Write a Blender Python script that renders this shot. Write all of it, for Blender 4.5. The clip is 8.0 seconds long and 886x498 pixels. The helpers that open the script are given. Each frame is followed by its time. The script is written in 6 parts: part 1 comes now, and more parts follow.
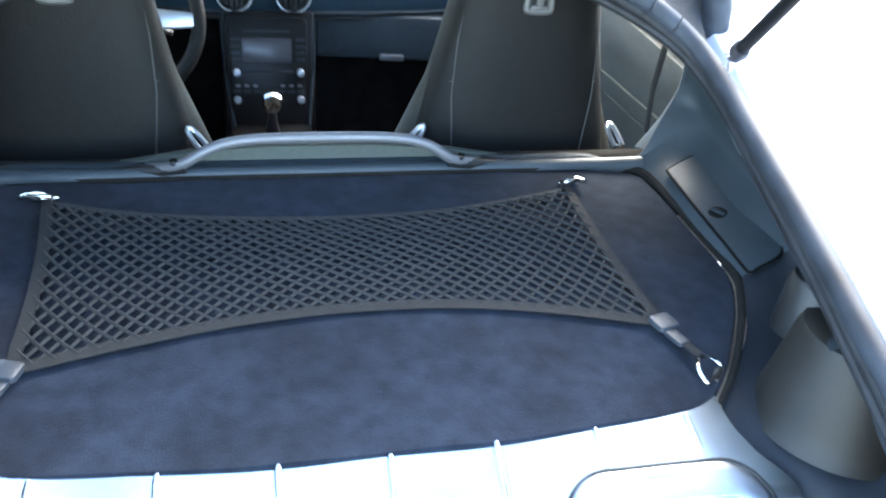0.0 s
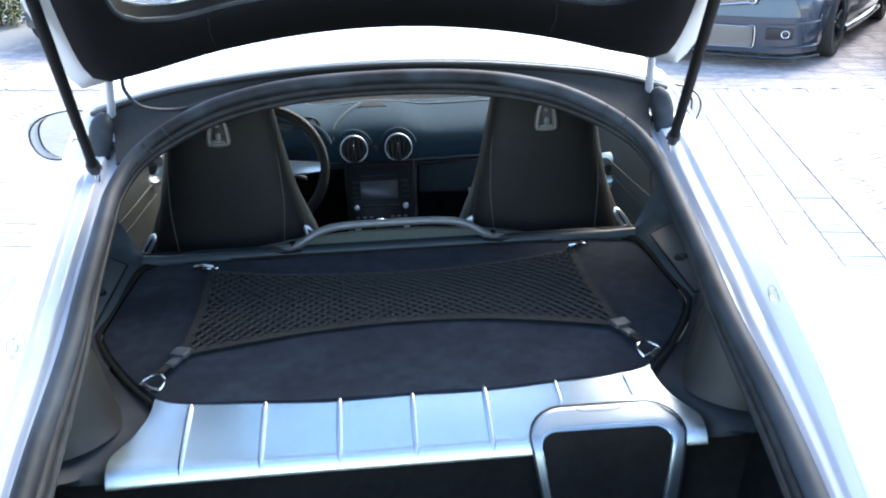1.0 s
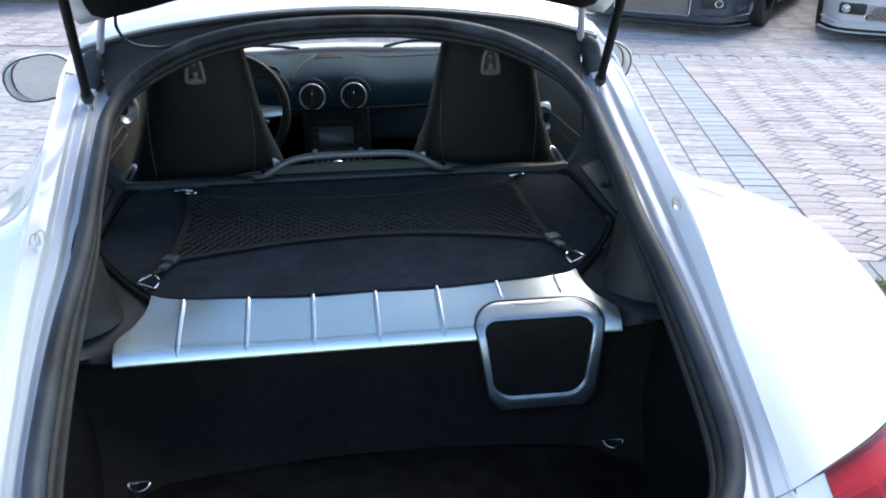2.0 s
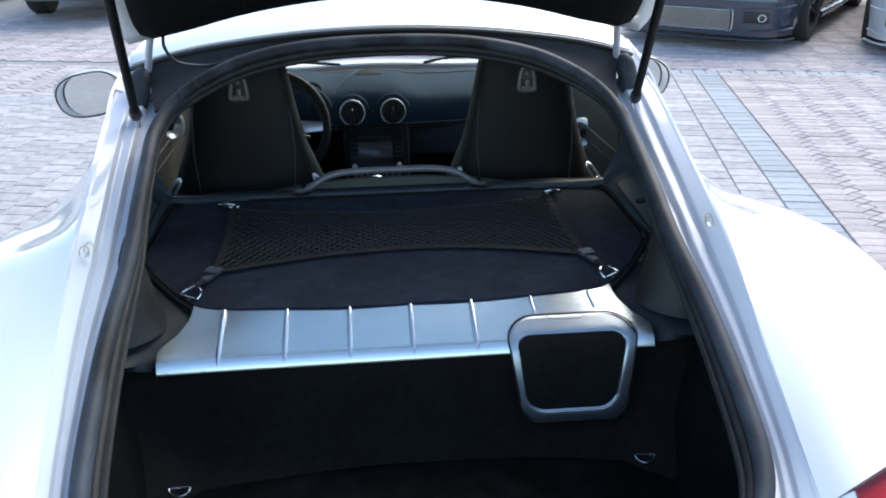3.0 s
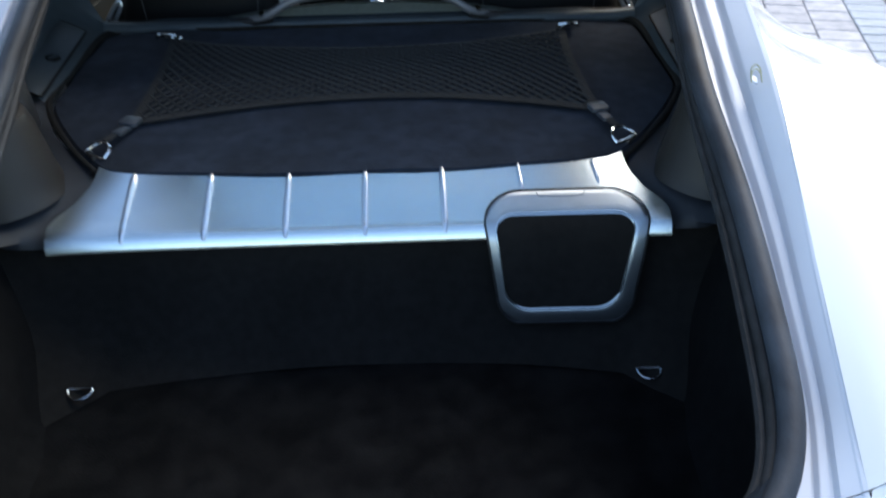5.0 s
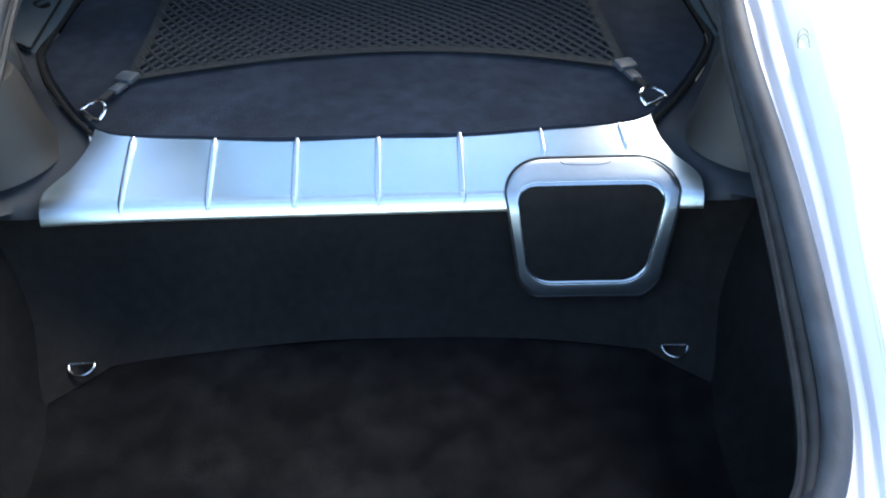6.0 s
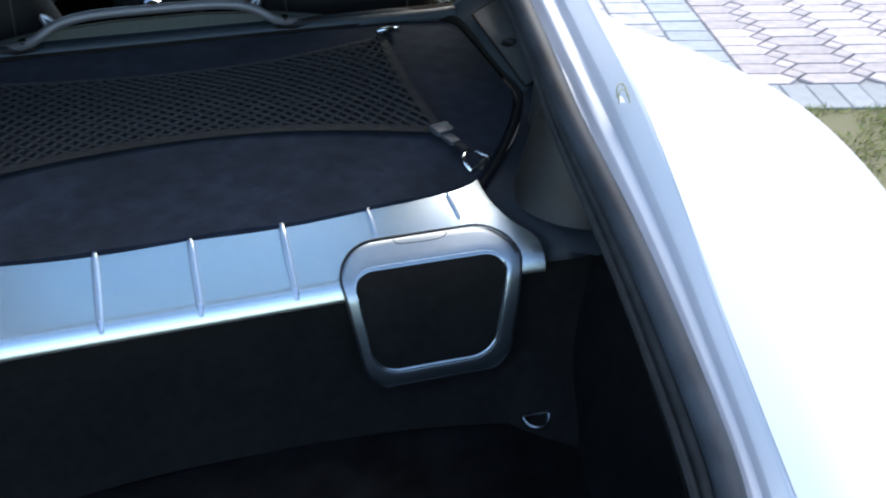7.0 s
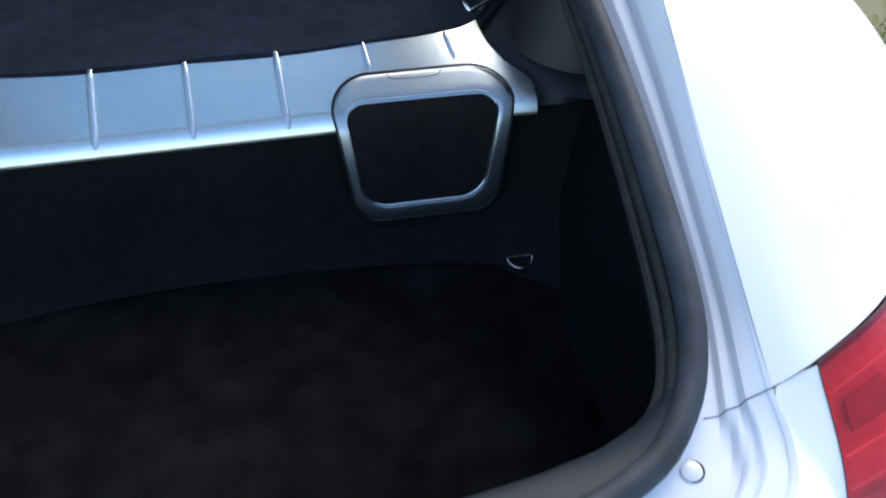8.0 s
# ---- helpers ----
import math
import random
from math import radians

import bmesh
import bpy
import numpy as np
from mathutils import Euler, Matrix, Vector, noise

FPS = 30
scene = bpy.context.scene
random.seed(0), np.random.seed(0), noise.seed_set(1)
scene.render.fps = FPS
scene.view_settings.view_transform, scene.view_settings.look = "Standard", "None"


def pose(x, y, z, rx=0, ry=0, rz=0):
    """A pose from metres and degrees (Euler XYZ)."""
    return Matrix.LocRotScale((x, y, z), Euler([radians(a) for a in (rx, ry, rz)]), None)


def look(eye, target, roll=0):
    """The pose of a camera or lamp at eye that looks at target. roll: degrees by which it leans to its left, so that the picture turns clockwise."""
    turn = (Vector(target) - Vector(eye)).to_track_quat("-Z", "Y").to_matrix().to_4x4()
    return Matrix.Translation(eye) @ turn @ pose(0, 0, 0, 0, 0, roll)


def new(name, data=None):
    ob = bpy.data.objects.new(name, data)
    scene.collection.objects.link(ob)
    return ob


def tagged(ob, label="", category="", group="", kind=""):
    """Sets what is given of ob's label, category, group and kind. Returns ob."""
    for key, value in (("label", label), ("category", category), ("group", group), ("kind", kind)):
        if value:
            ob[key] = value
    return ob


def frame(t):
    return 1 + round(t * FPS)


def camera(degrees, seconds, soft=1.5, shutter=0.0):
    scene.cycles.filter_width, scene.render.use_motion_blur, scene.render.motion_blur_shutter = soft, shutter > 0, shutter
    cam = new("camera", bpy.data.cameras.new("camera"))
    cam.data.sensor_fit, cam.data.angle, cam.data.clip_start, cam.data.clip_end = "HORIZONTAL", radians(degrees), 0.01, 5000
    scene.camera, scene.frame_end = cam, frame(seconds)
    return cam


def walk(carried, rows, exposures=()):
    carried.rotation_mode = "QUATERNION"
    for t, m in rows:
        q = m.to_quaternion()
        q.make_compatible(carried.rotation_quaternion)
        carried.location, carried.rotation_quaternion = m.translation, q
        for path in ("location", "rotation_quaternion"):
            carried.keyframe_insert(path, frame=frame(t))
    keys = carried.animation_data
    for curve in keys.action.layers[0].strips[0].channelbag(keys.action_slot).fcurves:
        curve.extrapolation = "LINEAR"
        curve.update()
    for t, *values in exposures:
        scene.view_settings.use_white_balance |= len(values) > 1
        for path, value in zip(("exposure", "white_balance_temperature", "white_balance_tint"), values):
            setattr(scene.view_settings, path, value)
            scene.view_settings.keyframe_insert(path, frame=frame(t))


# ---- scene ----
cam = camera(53.3, 8.0, soft=1.9, shutter=0.3)
PATH = [
    (0, (-0.164, -0.565, 1.56), (0.33, 1.04, 0.474), 6.8),
    (0.5, (-0.071, -0.932, 1.583), (0.197, 0.868, 0.752), 1.0),
    (1, (-0.037, -1.175, 1.618), (0.111, 0.675, 0.872), -1.7),
    (1.5, (-0.091, -1.384, 1.617), (0.203, 0.419, 0.804), 0.1),
    (3, (-0.082, -1.47, 1.635), (0.099, 0.361, 0.852), -0.6),
    (3.5, (-0.094, -1.481, 1.634), (0.081, 0.362, 0.877), -1.0),
    (4, (-0.104, -1.477, 1.622), (0.141, 0.342, 0.828), -0.4),
    (4.5, (-0.035, -1.337, 1.577), (0.309, 0.411, 0.667), 2.2),
    (5, (0.095, -1.125, 1.535), (0.137, 0.524, 0.404), -1.1),
    (5.2, (0.118, -1.099, 1.508), (0.187, 0.505, 0.315), -1.4),
    (6.3, (0.063, -1.007, 1.564), (0.09, 0.533, 0.288), -0.8),
    (6.5, (0.09, -1.0, 1.541), (0.152, 0.57, 0.303), -2.2),
    (7, (0.038, -0.9, 1.547), (0.528, 0.624, 0.348), 1.6),
    (7.5, (0.012, -0.85, 1.514), (0.581, 0.469, 0.123), 7.0),
    (8, (0.062, -0.966, 1.508), (0.476, 0.406, 0.114), 3.8),
]
STOPS = [(0.0, 3.8), (0.5, 3.2), (1.0, 2.3), (1.5, 1.65), (3.0, 1.3), (4.0, 1.32), (4.5, 1.12), (5.0, 1.4), (6.3, 2.55), (6.5, 2.55), (7.0, 1.6), (7.5, 1.28), (8.0, 1.4)]
EXPOSURES = [(t, stops, 6800, 7) for t, stops in STOPS]
walk(cam, [(t, look(eye, target, roll)) for t, eye, target, roll in PATH], EXPOSURES)

# ---- light: a hazy sky, with a weak, wide sun ----
SUN_ELEVATION, SUN_AZIMUTH = 44.0, 36.0     # degrees; azimuth clockwise from +y
world = bpy.data.worlds.new("sky")
scene.world = world
world.use_nodes = True
wn = world.node_tree.nodes
sky = wn.new("ShaderNodeTexSky")
sky.sky_type = "NISHITA"
sky.sun_disc = False
sky.sun_elevation = radians(SUN_ELEVATION)
sky.sun_rotation = radians(SUN_AZIMUTH)
sky.dust_density = 0.5
sky.ozone_density = 2.0
world.node_tree.links.new(sky.outputs["Color"], wn["Background"].inputs["Color"])
wn["Background"].inputs["Strength"].default_value = 0.15
sun_data = bpy.data.lights.new("sun", "SUN")
sun_data.energy = 1.6
sun_data.angle = radians(45)
sun_data.color = (1.0, 0.94, 0.88)
sun = new("sun", sun_data)
sun.rotation_euler = (radians(90 - SUN_ELEVATION), 0, radians(180 - SUN_AZIMUTH))

# ---- materials ----
def material(name, colour, rough=0.6, metal=0.0, colour2=None, scale=30.0, amount=0.5, bump=0.0, bump_scale=200.0,
             coat=0.0, sheen=0.0, island=0.0, per_object=0.0, stretch=None, spec=0.5, stain=0.0, stain_scale=3.0, rough2=None):
    """Principled surface with noise at two scales, optional relief and a random shade for each piece."""
    m = bpy.data.materials.new(name)
    m.use_nodes = True
    nt = m.node_tree
    n, link = nt.nodes, nt.links.new
    b = n["Principled BSDF"]
    b.inputs["Roughness"].default_value = rough
    b.inputs["Metallic"].default_value = metal
    b.inputs["Coat Weight"].default_value = coat
    b.inputs["Coat Roughness"].default_value = 0.06
    b.inputs["Sheen Weight"].default_value = sheen
    b.inputs["Sheen Roughness"].default_value = 0.6
    b.inputs["Specular IOR Level"].default_value = spec
    co = n.new("ShaderNodeTexCoord")
    mp = n.new("ShaderNodeMapping")
    link(co.outputs["Object"], mp.inputs["Vector"])
    if stretch:
        mp.inputs["Scale"].default_value = stretch
    fine = n.new("ShaderNodeTexNoise")
    fine.inputs["Scale"].default_value = scale
    fine.inputs["Detail"].default_value = 6
    link(mp.outputs["Vector"], fine.inputs["Vector"])
    broad = n.new("ShaderNodeTexNoise")
    broad.inputs["Scale"].default_value = stain_scale
    broad.inputs["Detail"].default_value = 4
    link(co.outputs["Object"], broad.inputs["Vector"])
    c2 = colour2 or tuple(c * 0.75 for c in colour)
    mix = n.new("ShaderNodeMix")
    mix.data_type = "RGBA"
    mix.inputs["A"].default_value = (*colour, 1)
    mix.inputs["B"].default_value = (*c2, 1)
    ramp = n.new("ShaderNodeMapRange")
    ramp.inputs["From Min"].default_value = 0.35
    ramp.inputs["From Max"].default_value = 0.65
    ramp.inputs["To Max"].default_value = amount
    link(fine.outputs["Fac"], ramp.inputs["Value"])
    link(ramp.outputs["Result"], mix.inputs["Factor"])
    out = mix.outputs["Result"]
    hsv = n.new("ShaderNodeHueSaturation")
    link(out, hsv.inputs["Color"])
    value = n.new("ShaderNodeMath")
    value.operation = "MULTIPLY_ADD"
    value.inputs[1].default_value = 0.0
    value.inputs[2].default_value = 1.0
    if island or per_object:
        src = n.new("ShaderNodeNewGeometry").outputs["Random Per Island"] if island else n.new("ShaderNodeObjectInfo").outputs["Random"]
        k = island or per_object
        link(src, value.inputs[0])
        value.inputs[1].default_value = k
        value.inputs[2].default_value = 1 - k / 2
    soil = n.new("ShaderNodeMath")
    soil.operation = "MULTIPLY_ADD"
    soil.inputs[1].default_value = stain
    soil.inputs[2].default_value = 1 - stain / 2
    link(broad.outputs["Fac"], soil.inputs[0])
    both = n.new("ShaderNodeMath")
    both.operation = "MULTIPLY"
    link(value.outputs[0], both.inputs[0])
    link(soil.outputs[0], both.inputs[1])
    link(both.outputs[0], hsv.inputs["Value"])
    link(hsv.outputs["Color"], b.inputs["Base Color"])
    if rough2 is not None:
        rr = n.new("ShaderNodeMapRange")
        rr.inputs["From Min"].default_value = 0.3
        rr.inputs["From Max"].default_value = 0.7
        rr.inputs["To Min"].default_value = rough
        rr.inputs["To Max"].default_value = rough2
        link(broad.outputs["Fac"], rr.inputs["Value"])
        link(rr.outputs["Result"], b.inputs["Roughness"])
    if bump:
        grain = n.new("ShaderNodeTexNoise")
        grain.inputs["Scale"].default_value = bump_scale
        grain.inputs["Detail"].default_value = 3
        link(mp.outputs["Vector"], grain.inputs["Vector"])
        bp = n.new("ShaderNodeBump")
        bp.inputs["Strength"].default_value = bump
        bp.inputs["Distance"].default_value = 0.002
        link(grain.outputs["Fac"], bp.inputs["Height"])
        link(bp.outputs["Normal"], b.inputs["Normal"])
    return m


def glass(name, colour=(1, 1, 1), rough=0.0, transmission=1.0):
    m = bpy.data.materials.new(name)
    m.use_nodes = True
    b = m.node_tree.nodes["Principled BSDF"]
    b.inputs["Base Color"].default_value = (*colour, 1)
    b.inputs["Roughness"].default_value = rough
    b.inputs["Transmission Weight"].default_value = transmission
    b.inputs["IOR"].default_value = 1.45
    return m


WHITE = material("white_paint", (0.80, 0.81, 0.82), 0.28, colour2=(0.77, 0.78, 0.80), coat=1.0, scale=4, stain=0.04, rough2=0.34)
# Body white again, with the gutter's shade and sky blue put into the colour.
JAMB = material("shaded_white_paint", (0.60, 0.63, 0.70), 0.40, colour2=(0.54, 0.57, 0.64), coat=0.4, scale=9, stain=0.14, stain_scale=6, rough2=0.5)
RUBBER = material("black_rubber", (0.0095, 0.0100, 0.0125), 0.58, colour2=(0.070, 0.086, 0.110), scale=12, amount=0.50, bump=0.15, bump_scale=300, stretch=(1, 0.5, 1), stain=1.1, stain_scale=13, spec=0.30)
SEALGREY = material("dusty_rubber", (0.0115, 0.0118, 0.0130), 0.6, colour2=(0.026, 0.027, 0.030), scale=40, amount=0.7, bump=0.2, bump_scale=240, stain=0.4, spec=0.3)
CARPET = material("navy_carpet", (0.0158, 0.0215, 0.0345), 0.95, colour2=(0.0065, 0.0090, 0.0155), scale=38, amount=0.75, bump=0.8, bump_scale=500, sheen=0.05, stain=1.6, stain_scale=9, spec=0.1)
CARPET_BLACK = material("black_carpet", (0.0165, 0.0152, 0.0141), 0.97, colour2=(0.0105, 0.0098, 0.0092), scale=60, amount=0.7, bump=0.6, bump_scale=600, sheen=0.02, stain=1.0, stain_scale=6, spec=0.08)
# Bulkhead carpet's colour toned down for the side lining.
CARPET_SIDE = material("dark_side_carpet", (0.0085, 0.0084, 0.0085), 0.97, colour2=(0.0052, 0.0052, 0.0054), scale=50, amount=0.75, bump=0.6, bump_scale=500, stain=1.1, stain_scale=7, spec=0.06)
# About half as bright as CARPET_BLACK; well floor, lower dash and tunnel.
NEAR_BLACK = material("near_black_lining", (0.0080, 0.0078, 0.0080), 0.98, colour2=(0.0030, 0.0031, 0.0036), scale=22, amount=0.85, bump=0.5, bump_scale=400, stain=1.5, stain_scale=7, spec=0.05)
ALU = material("brushed_aluminium", (0.74, 0.81, 0.83), 0.26, metal=1.0, colour2=(0.67, 0.73, 0.75), scale=60, amount=0.5, stretch=(0.05, 6, 6), bump=0.02, bump_scale=90)
ALU_RIB = material("bright_aluminium", (0.82, 0.83, 0.85), 0.17, metal=1.0, colour2=(0.74, 0.75, 0.78), scale=70, amount=0.5, bump=0.01, bump_scale=120)
LID_ALU = material("satin_lid_paint", (0.46, 0.50, 0.54), 0.33, metal=1.0, colour2=(0.40, 0.44, 0.47), scale=60, amount=0.5, bump=0.02, bump_scale=120)
BAR = material("grey_bar_paint", (0.19, 0.19, 0.20), 0.42, metal=0.4, colour2=(0.15, 0.15, 0.16), scale=40, amount=0.5)
PIANO = material("gloss_black_fascia", (0.0045, 0.0045, 0.005), 0.35, colour2=(0.007, 0.007, 0.0075), scale=40, amount=0.5, spec=0.25)
ALU_DARK = material("satin_aluminium", (0.42, 0.43, 0.46), 0.32, metal=1.0, colour2=(0.36, 0.37, 0.40), scale=50, amount=0.5, rough2=0.4)
SILVER = material("bright_silver_trim", (0.72, 0.73, 0.74), 0.30, metal=0.75, colour2=(0.66, 0.67, 0.68), scale=40, amount=0.4)
CHROME = material("chrome", (0.80, 0.80, 0.80), 0.12, metal=1.0, scale=40, amount=0.1)
STEEL = material("steel_wire", (0.55, 0.55, 0.55), 0.25, metal=1.0, scale=60, amount=0.3)
LEATHER = material("black_leather", (0.0088, 0.0084, 0.0080), 0.55, colour2=(0.0055, 0.0054, 0.0052), scale=60, amount=0.6, bump=0.35, bump_scale=420, stain=0.3, rough2=0.62, spec=0.30)
LEATHER_SIDE = material("olive_black_leather", (0.034, 0.033, 0.027), 0.52, colour2=(0.024, 0.023, 0.019), scale=60, amount=0.6, bump=0.35, bump_scale=420, stain=0.3)
THREAD = material("grey_thread", (0.065, 0.065, 0.062), 0.8, scale=400, amount=0.8)
DASH = material("slate_plastic", (0.025, 0.044, 0.060), 0.85, colour2=(0.021, 0.036, 0.050), scale=90, amount=0.5, bump=0.2, bump_scale=900, stain=0.2, spec=0.05)
TRIM = material("dark_trim_plastic", (0.024, 0.034, 0.042), 0.6, colour2=(0.017, 0.024, 0.030), scale=70, amount=0.6, bump=0.25, bump_scale=800, stain=0.3, rough2=0.66, spec=0.25)
SURROUND = material("blue_black_plastic", (0.0150, 0.0190, 0.0265), 0.55, colour2=(0.0115, 0.0145, 0.0200), scale=70, amount=0.6, bump=0.25, bump_scale=800, stain=0.3, spec=0.35)
HEADER = material("grey_header_fabric", (0.030, 0.032, 0.035), 0.85, colour2=(0.023, 0.025, 0.027), scale=120, amount=0.6, bump=0.3, bump_scale=700, stain=0.3, spec=0.15)
TRAYMAT = material("slate_tray_plastic", (0.036, 0.050, 0.061), 0.45, colour2=(0.029, 0.041, 0.050), scale=70, amount=0.6, bump=0.25, bump_scale=800, stain=0.3, rough2=0.53, spec=0.5)
SENSOR = material("grey_sensor_cover", (0.020, 0.024, 0.026), 0.75, colour2=(0.016, 0.019, 0.021), scale=80, amount=0.6, bump=0.2, bump_scale=700, stain=0.2, spec=0.1)
HATCH_TRIM = material("matt_black_plastic", (0.0045, 0.0045, 0.0048), 0.65, colour2=(0.0068, 0.0068, 0.0072), scale=60, amount=0.6, bump=0.15, bump_scale=600, stain=0.3, spec=0.18)
BLACK = material("black_plastic", (0.013, 0.013, 0.014), 0.42, colour2=(0.020, 0.020, 0.021), scale=60, amount=0.6, bump=0.15, bump_scale=600, stain=0.3)
SILL = material("blue_black_sill_plastic", (0.0125, 0.0175, 0.0260), 0.5, colour2=(0.0100, 0.0140, 0.0210), scale=70, amount=0.6, bump=0.2, bump_scale=800, stain=0.3, spec=0.3)
TOWER = material("taupe_plastic", (0.018, 0.0155, 0.0130), 0.50, colour2=(0.014, 0.0122, 0.0100), scale=50, amount=0.6, bump=0.1, bump_scale=500, stain=0.3, rough2=0.52)
CARD = material("grey_green_panel", (0.070, 0.082, 0.070), 0.7, colour2=(0.055, 0.065, 0.055), scale=120, amount=0.7, bump=0.2, bump_scale=500, stain=0.3)
DOORSKIN = material("door_trim_leather", (0.052, 0.056, 0.051), 0.55, colour2=(0.040, 0.043, 0.039), scale=60, amount=0.6, bump=0.3, bump_scale=500, stain=0.3)
NETTING = material("black_netting", (0.0190, 0.0185, 0.0175), 0.85, colour2=(0.0125, 0.0122, 0.0118), scale=200, amount=0.6, sheen=0.04)
WEBBING = material("black_webbing", (0.0120, 0.0128, 0.0138), 0.85, colour2=(0.0070, 0.0075, 0.0082), scale=300, amount=0.8, bump=0.5, bump_scale=900)
SCREEN = material("grey_display", (0.060, 0.062, 0.070), 0.25, colour2=(0.052, 0.053, 0.060), scale=5, amount=0.3)
CLEAR = glass("clear_glass", (0.93, 0.96, 0.95))
REAR_TINT = glass("blue_tinted_glass", (0.60, 0.84, 0.95))
SCREEN_TINT = glass("blue_tinted_screen", (0.60, 0.68, 0.76))
GUIDE = material("grey_cast_metal", (0.17, 0.165, 0.165), 0.42, metal=0.3, colour2=(0.14, 0.136, 0.136), scale=60, amount=0.5)
BUCKLE = material("blue_grey_plastic", (0.040, 0.047, 0.058), 0.45, colour2=(0.031, 0.037, 0.046), scale=80, amount=0.5)
MIRROR = material("mirror_glass", (0.85, 0.87, 0.87), 0.02, metal=1.0, scale=3, amount=0.05)
RED = glass("red_lens", (1.0, 0.24, 0.27), 0.03, 1.0)
RED_FIN = material("dark_red_fin", (0.60, 0.13, 0.15), 0.3, colour2=(0.45, 0.08, 0.09), scale=50, amount=0.6, coat=0.5)
RED_LIGHT = material("pale_red_step", (1.0, 0.62, 0.62), 0.25, colour2=(0.95, 0.50, 0.50), scale=50, amount=0.6, coat=0.5)
RED_BORDER = material("purple_border", (0.30, 0.08, 0.14), 0.35, colour2=(0.24, 0.06, 0.11), scale=50, amount=0.6, coat=0.3)
RED_DARK = material("red_reflector", (0.98, 0.42, 0.42), 0.25, colour2=(0.90, 0.26, 0.27), scale=70, amount=0.7, coat=0.6)
TYRE = material("tyre_rubber", (0.020, 0.020, 0.021), 0.8, colour2=(0.032, 0.032, 0.032), scale=60, amount=0.7, bump=0.3, bump_scale=300)
RIM_BLACK = material("black_alloy", (0.02, 0.02, 0.022), 0.35, metal=0.6, scale=40, amount=0.4)
BLUE_PAINT = material("dark_slate_blue_paint", (0.044, 0.057, 0.080), 0.26, metal=0.3, colour2=(0.036, 0.047, 0.068), coat=1.0, scale=6, stain=0.1)
SILVER_PAINT = material("silver_paint", (0.60, 0.61, 0.63), 0.32, metal=0.2, colour2=(0.55, 0.56, 0.58), coat=1.0, scale=6, stain=0.1)
SUV_PAINT = material("pale_grey_paint", (0.34, 0.34, 0.33), 0.35, metal=0.3, colour2=(0.30, 0.30, 0.29), coat=0.8, scale=6, stain=0.15)
SUV_PLASTIC = material("grey_bumper_plastic", (0.10, 0.105, 0.11), 0.6, colour2=(0.08, 0.084, 0.088), scale=40, amount=0.6, stain=0.3)
TINT = material("dark_window_glass", (0.012, 0.014, 0.016), 0.05, scale=3, amount=0.1, coat=0.5)
LAMP = material("headlamp_silver", (0.6, 0.62, 0.65), 0.15, metal=0.8, scale=30, amount=0.5, coat=1.0)
PLATE = material("plate_white", (0.5, 0.5, 0.48), 0.5, scale=10, amount=0.3)
YELLOWED = material("yellowed_plastic", (0.45, 0.43, 0.28), 0.4, colour2=(0.3, 0.3, 0.2), scale=60, amount=0.7)


# ---- building tools ----
GROUND = 0.04       # height of the paving


def part(name, bm, mat, parent=None, label="", smooth=True, sharp=40.0):
    """One mesh object from a bmesh, under a thing or under a part."""
    me = bpy.data.meshes.new(name)
    bmesh.ops.recalc_face_normals(bm, faces=bm.faces)
    if smooth:
        lim = radians(sharp)
        for f in bm.faces:
            f.smooth = True
        for e in bm.edges:
            if len(e.link_faces) == 2 and e.calc_face_angle(0) > lim:
                e.smooth = False
    bm.to_mesh(me)
    bm.free()
    me.materials.append(mat)
    ob = new(name, me)
    if parent:
        ob.parent = parent
        if parent.type == "EMPTY":
            ob.matrix_parent_inverse = parent.matrix_basis.inverted()
    if label:
        ob["label"] = label
    return ob


def thing(name, label, category, at=(0, 0, GROUND), group="", kind=""):
    ob = new(name)
    ob.location = at
    ob.empty_display_size = 0.1
    return tagged(ob, label, category, group, kind)


def spline(points, n, closed=False):
    """Catmull-Rom curve of n points, by length, through the given points."""
    p = np.array(points, float)
    m = len(p)
    idx = range(m if closed else m - 1)
    out = []
    for i in idx:
        if closed:
            a, b, c, d = p[(i - 1) % m], p[i], p[(i + 1) % m], p[(i + 2) % m]
        else:
            a, b, c, d = p[max(i - 1, 0)], p[i], p[i + 1], p[min(i + 2, m - 1)]
            if i == 0:
                a = 2 * b - c
            if i == m - 2:
                d = 2 * c - b
        for t in np.linspace(0, 1, 24, endpoint=False):
            out.append(0.5 * (2 * b + (c - a) * t + (2 * a - 5 * b + 4 * c - d) * t * t + (3 * b - a - 3 * c + d) * t ** 3))
    out.append(p[0] if closed else p[-1])
    out = np.array(out)
    s = np.r_[0, np.cumsum(np.linalg.norm(np.diff(out, axis=0), axis=1))]
    u = np.linspace(0, s[-1], n + 1)[:-1] if closed else np.linspace(0, s[-1], n)
    return np.stack([np.interp(u, s, out[:, k]) for k in range(p.shape[1])], 1)


def grid_bm(g, close_u=False, close_v=False, bm=None):
    """A sheet of quads over an array of points [rows][columns]."""
    bm = bm or bmesh.new()
    g = np.asarray(g, float)
    r, c = g.shape[:2]
    v = [[bm.verts.new(g[i, j]) for j in range(c)] for i in range(r)]
    for i in range(r if close_u else r - 1):
        for j in range(c if close_v else c - 1):
            q = [v[i][j], v[(i + 1) % r][j], v[(i + 1) % r][(j + 1) % c], v[i][(j + 1) % c]]
            if len(set(q)) == 4:
                try:
                    bm.faces.new(q)
                except ValueError:
                    pass
    return bm


def dense(sections, rows, cols):
    """Sections (lists of points) smoothed both ways into rows x cols points."""
    a = np.array([spline(s, cols) for s in sections])
    return np.stack([spline(a[:, j], rows) for j in range(cols)], 1)


